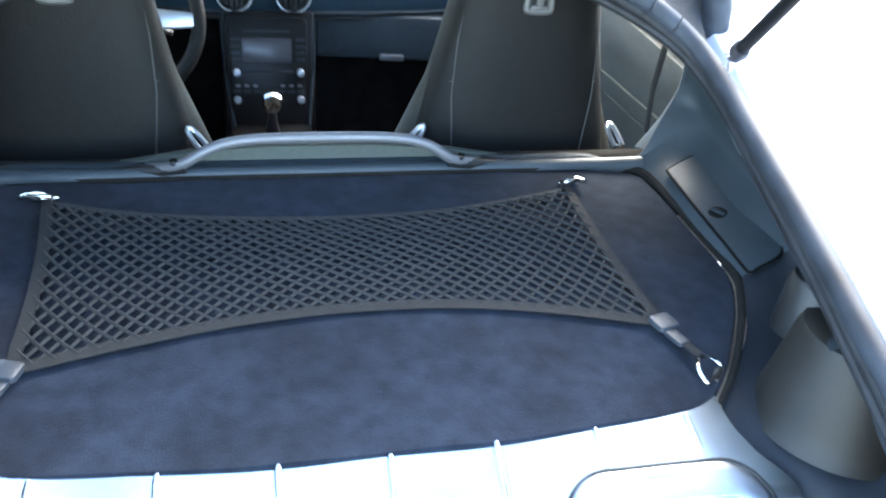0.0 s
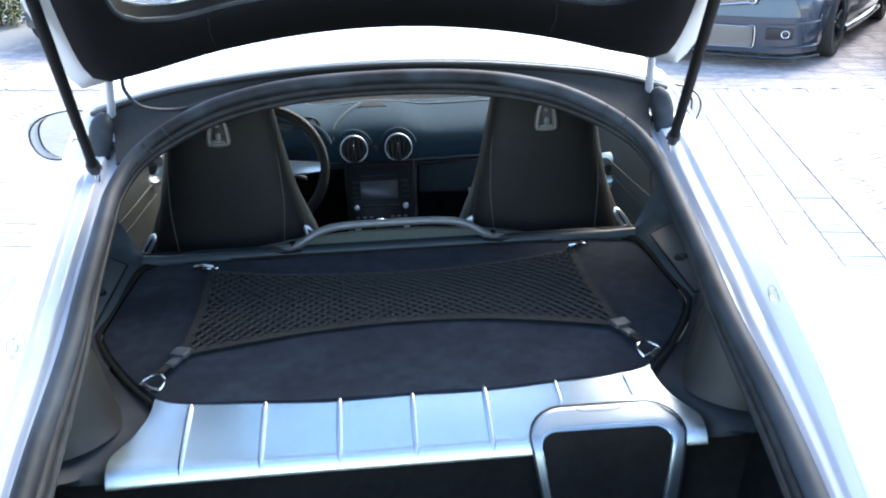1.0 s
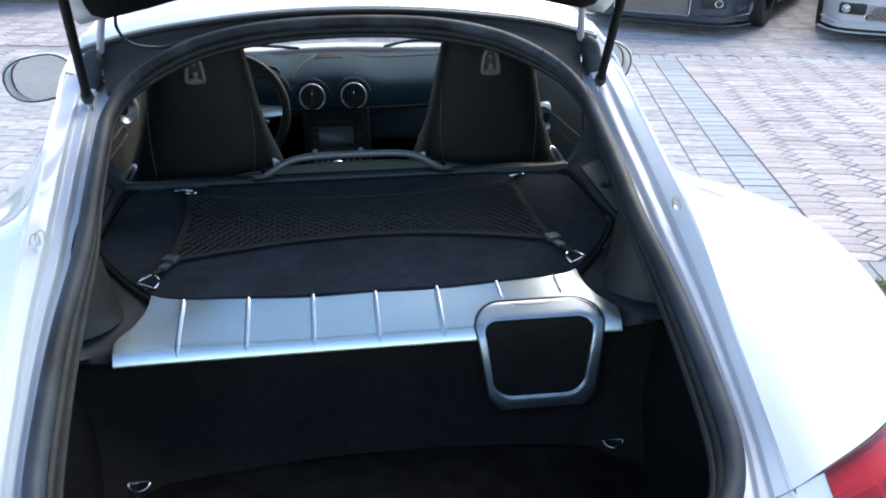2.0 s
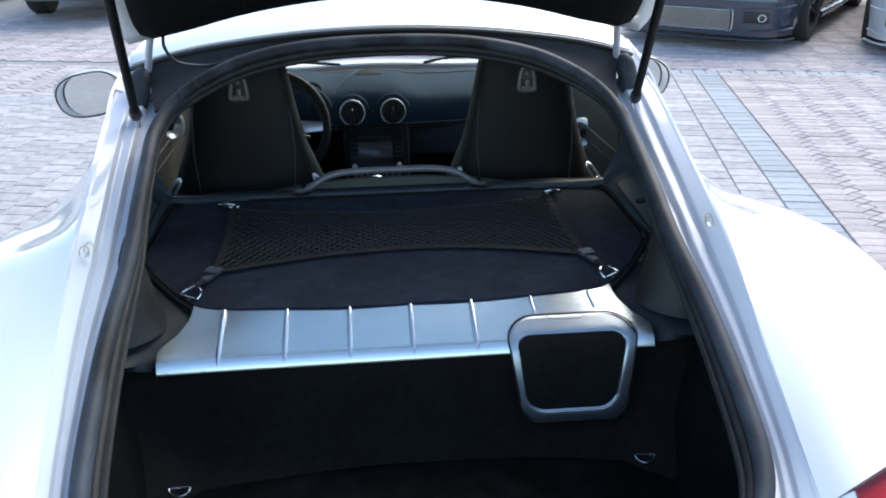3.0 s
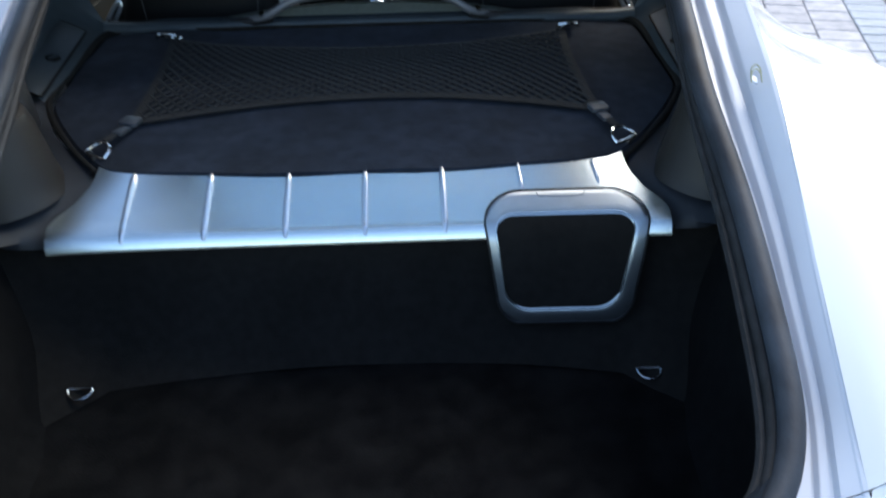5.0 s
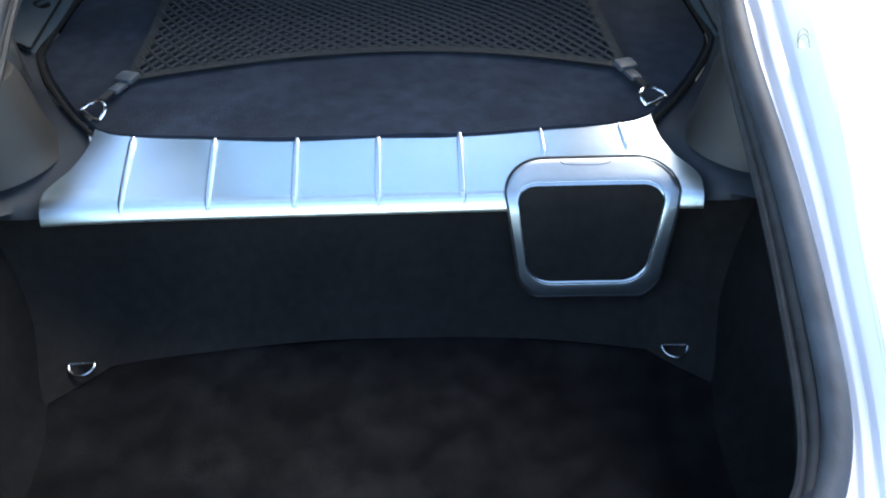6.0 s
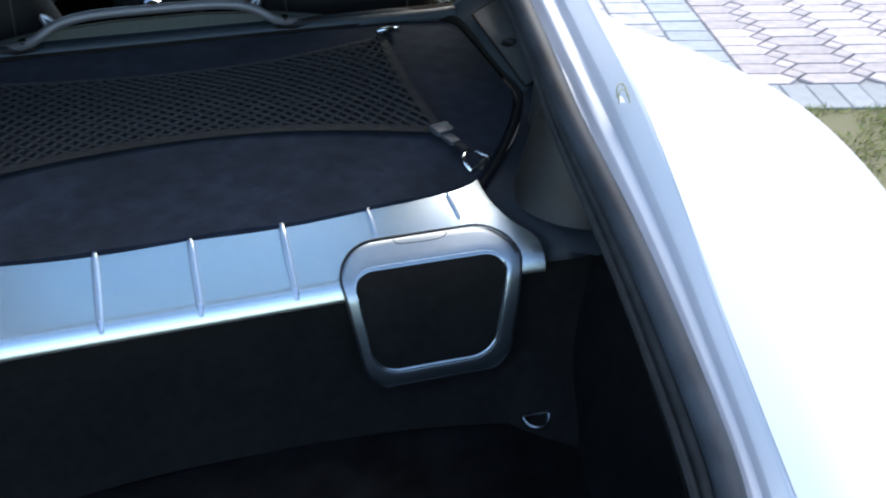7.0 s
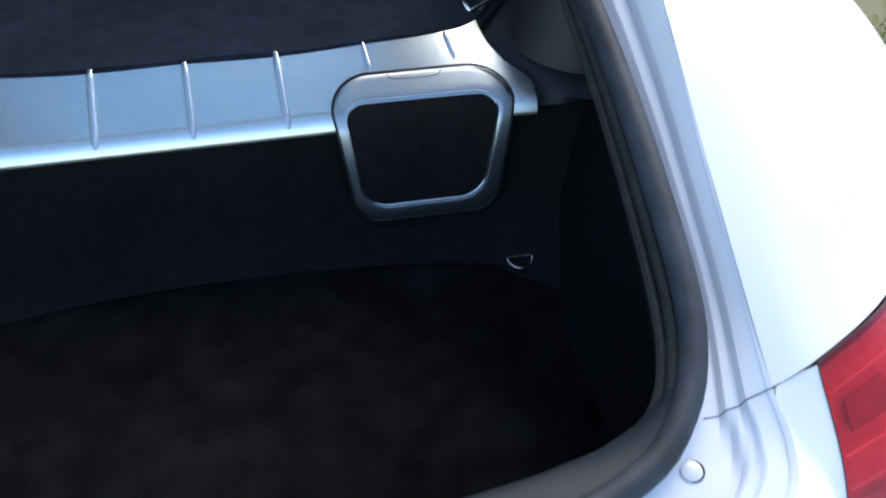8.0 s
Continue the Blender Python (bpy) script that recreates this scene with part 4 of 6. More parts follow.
def frame_outline(top_w, low_w, s0, s1, r_top, r_low, c0, c1, shift=0.0):
    """Rounded trapezium on (x, s), every corner and side with as many points."""
    corners = [(c0 - top_w / 2, s0, r_top, 1, 1, 180), (c0 + top_w / 2, s0, r_top, -1, 1, 270), (c1 + low_w / 2, s1, r_low, -1, -1, 0), (c1 - low_w / 2, s1, r_low, 1, -1, 90)]
    arcs = [[(x + kx * r + r * math.cos(radians(a)), s + ks * r + r * math.sin(radians(a))) for a in np.linspace(a0, a0 + 90, 12)] for x, s, r, kx, ks, a0 in corners]
    pts = []
    for i in range(4):
        pts += arcs[i]
        p, q = np.array(arcs[i][-1]), np.array(arcs[(i + 1) % 4][0])
        pts += [tuple(p + (q - p) * k) for k in np.linspace(0, 1, 14)[1:-1]]
    return np.array(pts)


fo = frame_outline(0.246, 0.210, 0.024, 0.249, 0.056, 0.054, 0.3125, 0.3125)
fi = frame_outline(0.208, 0.180, 0.068, 0.219, 0.026, 0.040, 0.310, 0.308)
rings = [[bent(x, s, h) for x, s in fo * (1 - f) + fi * f] for f, h in ((0.0, -0.003), (0.0, 0.0006), (0.03, 0.0016), (0.25, 0.0022), (0.60, 0.0026), (0.80, 0.0030), (0.90, 0.0024), (1.0, 0.0004), (1.0, -0.004))]
box_lid = part("storage_lid", grid_bm(np.array(rings), close_v=True), LID_ALU, car, "satin aluminium storage lid frame with a carpet insert", sharp=50)
part("frame_bead", tube([bent(x, s, 0.0022) for x, s in fo * 0.10 + fi * 0.90], 0.0011, 6, closed=True), ALU, box_lid, "bright bevelled inner edge")
g = [[bent(x, s, 0.0) for x, s in (fi * f + np.array([0.308, 0.137]) * (1 - f))] for f in (1.03, 0.8, 0.5, 0.2, 0.02)]
part("lid_carpet", grid_bm(np.array(g), close_v=True), CARPET_BLACK, box_lid, "black carpet insert")
part("lid_gap", tube([bent(x, s, 0.0012) for x, s in frame_outline(0.2495, 0.2135, 0.022, 0.251, 0.057, 0.055, 0.3125, 0.3125)], 0.0017, 5, closed=True), BLACK, box_lid)
part("grip_slot", tube([bent(x, s, 0.0020) for x, s in spline([(0.270, 0.027), (0.276, 0.034), (0.300, 0.036), (0.325, 0.036), (0.341, 0.033), (0.346, 0.027)], 30)], 0.0006, 5), TRIM, box_lid)

# carpeted well behind the panel
def fold(x):
    """How far ahead the floor meets the bulkhead."""
    return -0.112 + 0.045 * max(0.0, 1 - (x / 0.42) ** 2)


rows = []
for k in np.linspace(0, 1, 16):
    row = []
    for x in np.linspace(-0.56, 0.56, 56):
        yb = fold(x)
        z = 0.795 + k * (0.592 - 0.795)
        y = 0.0 + yb * k ** 3.4
        side = max(0.0, abs(x) - 0.40)
        row.append((x, y - side * 0.9 * k + 0.003 * noise.noise((x * 6, z * 9, 1)), z))
    rows.append(row)
part("bulkhead_lining", grid_bm(np.array(rows)), CARPET_BLACK, car, "black velour lining of the luggage well's front", sharp=80)
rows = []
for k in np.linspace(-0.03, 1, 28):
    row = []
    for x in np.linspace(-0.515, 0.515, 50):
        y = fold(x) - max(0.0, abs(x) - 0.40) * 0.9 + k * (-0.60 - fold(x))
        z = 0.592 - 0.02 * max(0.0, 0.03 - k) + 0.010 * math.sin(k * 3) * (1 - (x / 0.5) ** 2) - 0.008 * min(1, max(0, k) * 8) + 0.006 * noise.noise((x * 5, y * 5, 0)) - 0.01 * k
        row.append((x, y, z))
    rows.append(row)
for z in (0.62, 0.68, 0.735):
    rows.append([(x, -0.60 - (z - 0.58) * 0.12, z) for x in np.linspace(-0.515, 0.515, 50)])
part("well_carpet", grid_bm(np.array(rows)), NEAR_BLACK, car, "near-black floor of the luggage well", sharp=80)
side = []
for y in (0.05, -0.03, -0.10, -0.25, -0.4, -0.52, -0.62):
    zt = float(np.interp(y, [-0.62, -0.43, -0.165, 0.02], [0.74, 0.80, 0.90, 0.935]))
    xt = float(np.interp(y, [-0.62, -0.50, -0.43, -0.165, 0.02], [0.40, 0.445, 0.465, 0.495, 0.505]))
    side.append([(0.455 - 0.02 * (y < -0.5), y, 0.572), (0.485 - 0.02 * (y < -0.5), y, 0.60), (0.51 - 0.03 * (y < -0.5), y, 0.68), ((0.548 if y > -0.12 else 0.525) - 0.05 * (y < -0.5), y, 0.77), (0.578 if y > -0.12 else xt, y, 0.825 if y > -0.12 else zt)])
both("inner_wing", sheet([[(0.56, y, 0.45), (0.57, y, 0.60), (0.575, y, zt)] for y, zt in ((0.10, 0.84), (0.0, 0.83), (-0.15, 0.83), (-0.30, 0.79), (-0.42, 0.76))], 12, 8, 0.004), NEAR_BLACK, car)
both("side_lining", sheet(side, 24, 18, 0.004), CARPET_SIDE, car, "black carpet side lining")
# sill plate inside the rear edge
OUTER = [(0, -0.624, 0.778), (0.15, -0.620, 0.780), (0.30, -0.607, 0.787), (0.385, -0.580, 0.797), (0.430, -0.543, 0.809), (0.448, -0.518, 0.817)]
INNER = [(0, -0.580, 0.766), (0.15, -0.576, 0.769), (0.290, -0.566, 0.776), (0.356, -0.556, 0.781), (0.407, -0.539, 0.790), (0.441, -0.517, 0.803)]
rows = [OUTER, [tuple((np.array(a) * 0.45 + np.array(b) * 0.55) + np.array([0, 0, 0.002])) for a, b in zip(OUTER, INNER)], INNER]
rows += [[(x, y + 0.004, z - 0.004) for x, y, z in INNER], [(x, y + 0.007, z - 0.016) for x, y, z in INNER], [(x, y + 0.008, z - 0.10) for x, y, z in INNER]]
sill = part("sill_plate", sheet([mirror_line(r) for r in rows], 24, 60, 0.003), SILL, car, "blue-black plastic sill plate with short ribs")
for x in (0.255, 0.295, 0.215, 0.175):
    dy, dz = 0.014 * (x / 0.3) ** 2, 0.009 * (x / 0.3) ** 2
    both("sill_rib", tube([(x, -0.607 + dy, 0.7765 + dz), (x, -0.596 + dy, 0.7735 + dz), (x, -0.583 + dy, 0.7690 + dz)], 0.0022, 6), SILL, sill)


def half_loop(r, wire, m, flat=1.0):
    """A D-shaped wire ring in its own x, y plane."""
    arc = [(r * math.cos(a), -flat * r * math.sin(a), 0) for a in np.linspace(0.0, math.pi, 18)]
    pts = arc + [(-r * 0.8, r * 0.16, 0), (r * 0.8, r * 0.16, 0)]
    return tube([tuple(m @ Vector(p)) for p in spline(pts, 44, closed=True)], wire, 8, closed=True)


for sx in (1, -1):
    x, y, z = sx * 0.434, -0.114, 0.606
    ring = part("lashing_eye", half_loop(0.0185, 0.0026, pose(x, y - 0.008, z + 0.004, 14, 0, 0), 0.95), STEEL, car, "steel lashing eye in the well's floor")
    part("eye_base", slab(rounded(0.024, 0.010, 0.004), -0.004, 0.001, pose(x, y, z - 0.003, 20, 0, 0), bevel=0.002), NEAR_BLACK, ring)
    x, y = sx * 0.424, 0.176
    along, rise = Vector((sx * 0.80, 0.60, 0)), radians(24)
    pull = Vector((-sx * 0.60 * math.cos(rise), 0.80 * math.cos(rise), math.sin(rise)))
    m = Matrix((along, -pull, along.cross(-pull))).transposed().to_4x4()
    m.translation = (sx * 0.430, 0.158, shelf_z(0.158) + 0.005)
    ring = part("lashing_ring", half_loop(0.0220, 0.0027, m, 1.12), CHROME, car, "bright steel D-ring on the shelf")
    part("ring_base", slab(rounded(0.030, 0.011, 0.004), -0.004, 0.003, pose(sx * 0.438, 0.160, shelf_z(0.160), 0, 0, sx * 52), bevel=0.002), BLACK, ring)
    x, y = sx * 0.396, 0.606
    eye = part("net_eye", box(x, y, shelf_z(y) + 0.006, 0.036, 0.012, 0.008, 0.003, (0, 0, sx * -6)), CHROME, car, "chrome eye at the front of the shelf")
    part("eye_pin", tube([(x - 0.006, y - 0.01, shelf_z(y) + 0.010), (x + sx * 0.022, y - 0.004, shelf_z(y) + 0.012)], 0.0036, 8), CHROME, eye)

# ---- the cargo net ----
net = thing("cargo_net", "black elastic cargo net stretched over the shelf carpet", "net", (0, 0.42, 0.88))
TOP = spline([(-0.392, 0.588), (-0.25, 0.548), (-0.03, 0.526), (0.165, 0.534), (0.345, 0.572), (0.386, 0.588)], 60)
LOW = spline([(-0.392, 0.252), (-0.27, 0.284), (-0.142, 0.310), (0.0, 0.322), (0.14, 0.316), (0.268, 0.292), (0.398, 0.254)], 60)


def net_at(u, v):
    i = u * 59
    a = np.array([np.interp(i, range(60), TOP[:, k]) for k in (0, 1)])
    b = np.array([np.interp(i, range(60), LOW[:, k]) for k in (0, 1)])
    side_in = 0.010 * math.sin(math.pi * v) * (abs(2 * u - 1) ** 3) * (1 if u < 0.5 else -1)
    p = a + (b - a) * v
    return (p[0] + side_in, p[1], shelf_z(p[1]) + 0.009 + 0.005 * math.sin(math.pi * v))


cols, rws = 34, 11
strands = bmesh.new()
for k in range(-rws, cols + 1):
    for slope in (1, -1):
        line = []
        for j in range(rws * 2 + 1):
            v = j / (rws * 2)
            c = k + v * rws if slope > 0 else k + rws - v * rws
            if 0 <= c <= cols:
                wob = 0.0012 * math.sin(j * math.pi)
                q = net_at(c / cols, v)
                line.append((q[0] + wob, q[1], q[2] + (0.0008 if slope > 0 else -0.0008)))
        if len(line) > 1:
            tube(line, 0.0025, 4, bm=strands, caps=False)
mesh_net = part("netting", strands, NETTING, net, "fine black diamond mesh")


def strip(name, pts, width, parent, mat=WEBBING, lift=0.0):
    """A flat woven strap along pts."""
    p = np.array(pts, float)
    t = np.gradient(p, axis=0)
    t /= np.linalg.norm(t, axis=1)[:, None]
    side_v = np.cross(t, (0, 0, 1.0))
    side_v /= np.linalg.norm(side_v, axis=1)[:, None]
    up = np.array([0, 0, 0.0016])
    ring = [[p[i] - side_v[i] * width / 2, p[i] - side_v[i] * width / 2 + up, p[i] + side_v[i] * width / 2 + up, p[i] + side_v[i] * width / 2] for i in range(len(p))]
    return part(name, grid_bm(np.array(ring) + np.array([0, 0, lift]), close_v=True), mat, parent)


strip("border_strap", [net_at(u, 1.0) for u in np.linspace(0, 1, 60)], 0.019, net)
strip("border_strap", [net_at(u, 0.0) for u in np.linspace(0, 1, 60)], 0.008, net, NETTING)
for u, ex in ((0.0, -1), (1.0, 1)):
    strip("side_strap", [net_at(u, v) for v in np.linspace(-0.02, 1.02, 40)], 0.015, net)
    a = net_at(u, 1.0)
    b = (ex * 0.417, 0.178, shelf_z(0.178) + 0.017)
    strip("tail_strap", [tuple(np.array(a) * (1 - k) + np.array(b) * k) for k in np.linspace(0, 1, 8)], 0.012, net)
    ang = math.degrees(math.atan2(b[1] - a[1], b[0] - a[0])) - 90
    bk = part("buckle", slab(rounded(0.032, 0.030, 0.006), 0.0, 0.008, pose(a[0] + ex * 0.002, a[1] - 0.006, a[2] + 0.001, 0, 0, ang), bevel=0.003), BUCKLE, net, "blue-grey plastic buckle")
    part("buckle_tongue", slab(rounded(0.018, 0.034, 0.004), 0.0, 0.006, pose(a[0] * 0.6 + b[0] * 0.4, a[1] * 0.6 + b[1] * 0.4 - 0.004, a[2] - 0.001, 4, 0, ang), bevel=0.002), BUCKLE, bk)
    h0 = net_at(u, 0.0)
    hook = spline([(h0[0] - ex * 0.010, h0[1] - 0.010, h0[2]), (h0[0] - ex * 0.002, h0[1] + 0.008, h0[2] + 0.006), (h0[0] + ex * 0.014, h0[1] + 0.010, h0[2] + 0.010), (h0[0] + ex * 0.030, h0[1] + 0.006, h0[2] + 0.008), (h0[0] + ex * 0.036, h0[1] + 0.012, h0[2] + 0.003)], 20)
    hk = part("snap_hook", tube(hook, 0.0042, 8), CHROME if ex > 0 else STEEL, net, "bright snap hook")
    part("hook_gate", tube([(h0[0] - ex * 0.006, h0[1] + 0.001, h0[2] + 0.010), (h0[0] + ex * 0.010, h0[1] - 0.001, h0[2] + 0.013), (h0[0] + ex * 0.024, h0[1] + 0.002, h0[2] + 0.011)], 0.0032, 8), CHROME if ex > 0 else STEEL, hk)

# ---- cabin seen over the shelf ----
roll = mirror_line([(0, 0.668, 0.884), (0.25, 0.668, 0.884), (0.44, 0.667, 0.885), (0.50, 0.665, 0.886), (0.550, 0.660, 0.890)])
part("shelf_front_roll", tube(spline(roll, 60), 0.013, 10), TRAYMAT, car, "dark slate moulded front edge of the shelf")
roll2 = mirror_line([(0, 0.690, 0.880), (0.30, 0.690, 0.880), (0.44, 0.690, 0.880), (0.49, 0.692, 0.868)])
part("bulkhead_rail", tube(spline(roll2, 60), 0.016, 10), TRIM, car)
part("bulkhead", box(0, 0.715, 0.585, 1.36, 0.03, 0.60, 0.008), CARPET_BLACK, car, "black carpeted bulkhead behind the seats")
arc = [(-0.33, 0.875), (0.33, 0.875), (0.30, 0.893), (0.20, 0.910), (0.08, 0.918), (-0.08, 0.918), (-0.20, 0.910), (-0.30, 0.893)]
part("bulkhead_board", slab(arc, 0.0, 0.012, Matrix.Translation((0, 0.704, 0)) @ pose(0, 0, 0, 90, 0, 0), bevel=0.003), CARD, car, "grey-green board behind the grab bar")
bar = [(-0.262, 0.676, 0.893), (-0.215, 0.655, 0.908), (-0.165, 0.655, 0.936), (-0.11, 0.656, 0.948), (0, 0.657, 0.950), (0.11, 0.656, 0.948), (0.165, 0.655, 0.936), (0.212, 0.655, 0.908), (0.262, 0.676, 0.893)]
grab = part("grab_bar", tube(spline(bar, 60), 0.0085, 12), BAR, car, "satin grey metal cross bar")
for sx in (1, -1):
    part("bar_foot", tube([(sx * 0.205, 0.655, 0.904), (sx * 0.25, 0.668, 0.893), (sx * 0.31, 0.676, 0.889)], [0.009, 0.011, 0.006], 10), BLACK, grab)
    part("bar_screw", lathe([(0.006, 0), (0.006, 0.004), (0.0, 0.005)], (sx * 0.222, 0.652, 0.914), (0, -0.5, 1), 10), CHROME, grab)

# seats
def seat_ring(z):
    w = float(np.interp(z, [0.40, 0.72, 0.86, 0.96, 1.05, 1.15, 1.215, 1.235, 1.245], [0.19, 0.215, 0.186, 0.162, 0.142, 0.124, 0.112, 0.095, 0.05]))
    yb = float(np.interp(z, [0.40, 0.72, 0.86, 1.05, 1.15, 1.215, 1.245], [0.79, 0.775, 0.778, 0.785, 0.790, 0.800, 0.83]))
    d = float(np.interp(z, [0.40, 0.86, 1.05, 1.15, 1.215, 1.245], [0.16, 0.16, 0.14, 0.12, 0.10, 0.05]))
    out = []
    for a in np.linspace(0, 2 * math.pi, 36, endpoint=False):
        c, s = math.cos(a), math.sin(a)
        e = 0.55 if s < 0 else 0.8
        out.append((w * math.copysign(abs(c) ** 0.62, c), yb + d / 2 + d / 2 * math.copysign(abs(s) ** e, s), z))
    return out


def seat(cx):
    zs = np.r_[np.linspace(0.40, 1.19, 26), 1.21, 1.225, 1.236, 1.243, 1.246]
    bm = grid_bm(np.array([seat_ring(z) for z in zs]), close_v=True)
    bm.verts.ensure_lookup_table()
    bm.faces.new([bm.verts[(len(zs) - 1) * 36 + j] for j in range(36)])
    bmesh.ops.translate(bm, vec=(cx, 0, 0), verts=bm.verts)
    s = part("seat", bm, LEATHER, car, "black leather sports seat with an integral headrest")
    part("seat_cushion", box(cx, 1.13, 0.46, 0.46, 0.54, 0.18, 0.06, (4, 0, 0), 4), LEATHER, s)
    for sx in (1, -1):
        # side bolster
        pts = [(cx + sx * (float(np.interp(z, [0.5, 0.72, 0.86, 0.96, 1.05], [0.19, 0.205, 0.165, 0.135, 0.115]))), 0.862 - 0.01 * (z - 0.7), z) for z in np.linspace(0.5, 1.06, 18)]
        part("bolster", tube(pts, list(np.interp(np.linspace(0, 1, 18), [0, 0.5, 1], [0.05, 0.045, 0.02])), 12), LEATHER_SIDE, s)
        # seam with stitches
        seam = []
        for z in np.linspace(0.76, 1.15, 22):
            w = float(np.interp(z, [0.72, 0.86, 0.96, 1.05, 1.15], [0.112, 0.122, 0.130, 0.126, 0.112]))
            yb = float(np.interp(z, [0.40, 0.72, 0.86, 1.05, 1.15, 1.215], [0.79, 0.775, 0.778, 0.785, 0.790, 0.800]))
            ww = float(np.interp(z, [0.72, 0.86, 0.96, 1.05, 1.15, 1.215], [0.215, 0.186, 0.162, 0.142, 0.124, 0.112]))
            dd = 0.15
            cc = min(0.999, (w / ww)) ** (1 / 0.62)
            sn = math.sqrt(max(0, 1 - cc * cc)) ** 0.55
            seam.append((cx + sx * w, yb + dd / 2 - dd / 2 * sn - 0.0005, z))
        part("seam", tube(seam, 0.0015, 5), THREAD, s)
        k0 = min(range(len(seam)), key=lambda i: abs(seam[i][2] - 0.985))
        p0 = seam[k0]
        part("cross_seam", tube([p0, (p0[0] + sx * 0.012, p0[1] + 0.010, p0[2] - 0.004), (p0[0] + sx * 0.024, p0[1] + 0.034, p0[2] - 0.010)], 0.0015, 5), THREAD, s)
        # tilt lever, slotted chrome loop with a pull tab
        lx, lz = cx + sx * 0.193, 0.868
        dx, dz = -sx * 0.55, 0.83
        lever = [(lx + dx * f + dz * w * sx, 0.794 - 0.004 * abs(w) / 0.008, lz + 0.006 + dz * f - dx * w * sx) for f, w in ((-0.034, 0.0), (-0.020, 0.0065), (0.018, 0.006), (0.034, 0.0), (0.020, -0.006), (-0.018, -0.0065))]
        lv = part("tilt_lever", tube(spline(lever, 36, closed=True), 0.0046, 8, closed=True), SILVER, s, "bright seat tilt lever")
        part("lever_slot", tube([(lx - dx * 0.024, 0.798, lz + 0.006 - dz * 0.024), (lx, 0.797, lz + 0.006), (lx + dx * 0.026, 0.798, lz + 0.006 + dz * 0.026)], 0.0042, 6), BLACK, lv)
        part("lever_tab", box(lx + sx * 0.018, 0.782, lz - 0.018, 0.044, 0.018, 0.020, 0.007, (0, sx * 38, 0)), CHROME, lv)
    # slotted recess high on the back: arched plate with an upright bar
    arch = [(-0.019, -0.034), (0.019, -0.034), (0.0245, -0.026), (0.0195, 0.012), (0.010, 0.031), (-0.010, 0.031), (-0.0195, 0.012), (-0.0245, -0.026)]
    o = spline(arch, 48, closed=True)
    m = Matrix.Translation((cx, 0.7895, 1.142)) @ pose(0, 0, 0, 88, 0, 0)
    bz = part("belt_guide", slab([tuple(q * 0.93) for q in o], -0.006, 0.003, m, bevel=0.002), BLACK, s, "grey arched belt guide on the seat back")
    part("guide_frame", tube([tuple(m @ Vector((q[0] * 0.86, q[1] * 0.88, 0.004))) for q in o], 0.0066, 10, closed=True), GUIDE, bz, "grey arched frame")
    part("guide_foot", slab(rounded(0.030, 0.011, 0.004), 0.0, 0.008, m @ pose(0, -0.026, 0), bevel=0.003), GUIDE, bz)
    part("guide_tongue", slab(rounded(0.013, 0.020, 0.005), 0.0, 0.0085, m @ pose(0.001, -0.013, 0), bevel=0.003), GUIDE, bz)
    part("guide_button", lathe([(0.0045, 0.0), (0.0045, 0.006), (0.0, 0.007)], tuple(m @ Vector((0, 0.012, 0.002))), tuple(m.to_3x3() @ Vector((0, 0, 1))), 12), GUIDE, bz)
    return s


seat(-0.376)
seat(0.366)

# dashboard
DX = -0.021         # the cabin's middle line
prof = [(1.712, 0.775), (1.705, 0.800), (1.715, 0.850), (1.745, 0.881), (1.83, 0.898), (1.98, 0.902), (2.10, 0.897), (2.19, 0.889), (2.205, 0.86)]
prof_low = [(1.66, 0.42), (1.70, 0.60), (1.735, 0.72), (1.722, 0.785)]
part("lower_dash", sheet([[(x, y + 0.09 * (abs(x) / 0.7) ** 2, z) for y, z in prof_low] for x in np.linspace(-0.70, 0.70, 15)], 30, 12, 0.01), NEAR_BLACK, car, "black lower dashboard")
rows = []
for x in np.linspace(-0.70, 0.70, 41):
    sweep = 0.09 * (abs(x) / 0.7) ** 2
    hood_z = 0.055 * math.exp(-((x + 0.365) / 0.17) ** 4)
    mid_z = 0.030 * math.exp(-((x - DX) / 0.14) ** 4)
    row = []
    for k, (y, z) in enumerate(prof):
        bulge = (hood_z * float(np.interp(k, [1, 3, 4, 5, 6], [0, 0.8, 1, 0.7, 0])) + mid_z * float(np.interp(k, [1, 3, 4, 5, 6], [0, 0.9, 1, 0.85, 0.2])))
        row.append((x, y + sweep * (k < 6) - 0.03 * (hood_z > 0.03) * (1 < k < 5), z + bulge))
    rows.append(row)
dash = part("dashboard", sheet(rows, 60, 50, 0.01), DASH, car, "slate grey soft-touch dashboard")
tl = [(x, 1.697 + 0.09 * (abs(x) / 0.7) ** 2, 0.789) for x in np.linspace(-0.68, 0.68, 30)]
part("trim_strip", tube(tl, 0.006, 8, squash=0.8), TRIM, dash, "dark grey trim strip across the dashboard")
part("trim_shadow", tube([(x, y - 0.001, z - 0.014) for x, y, z in tl], 0.005, 6), BLACK, dash)
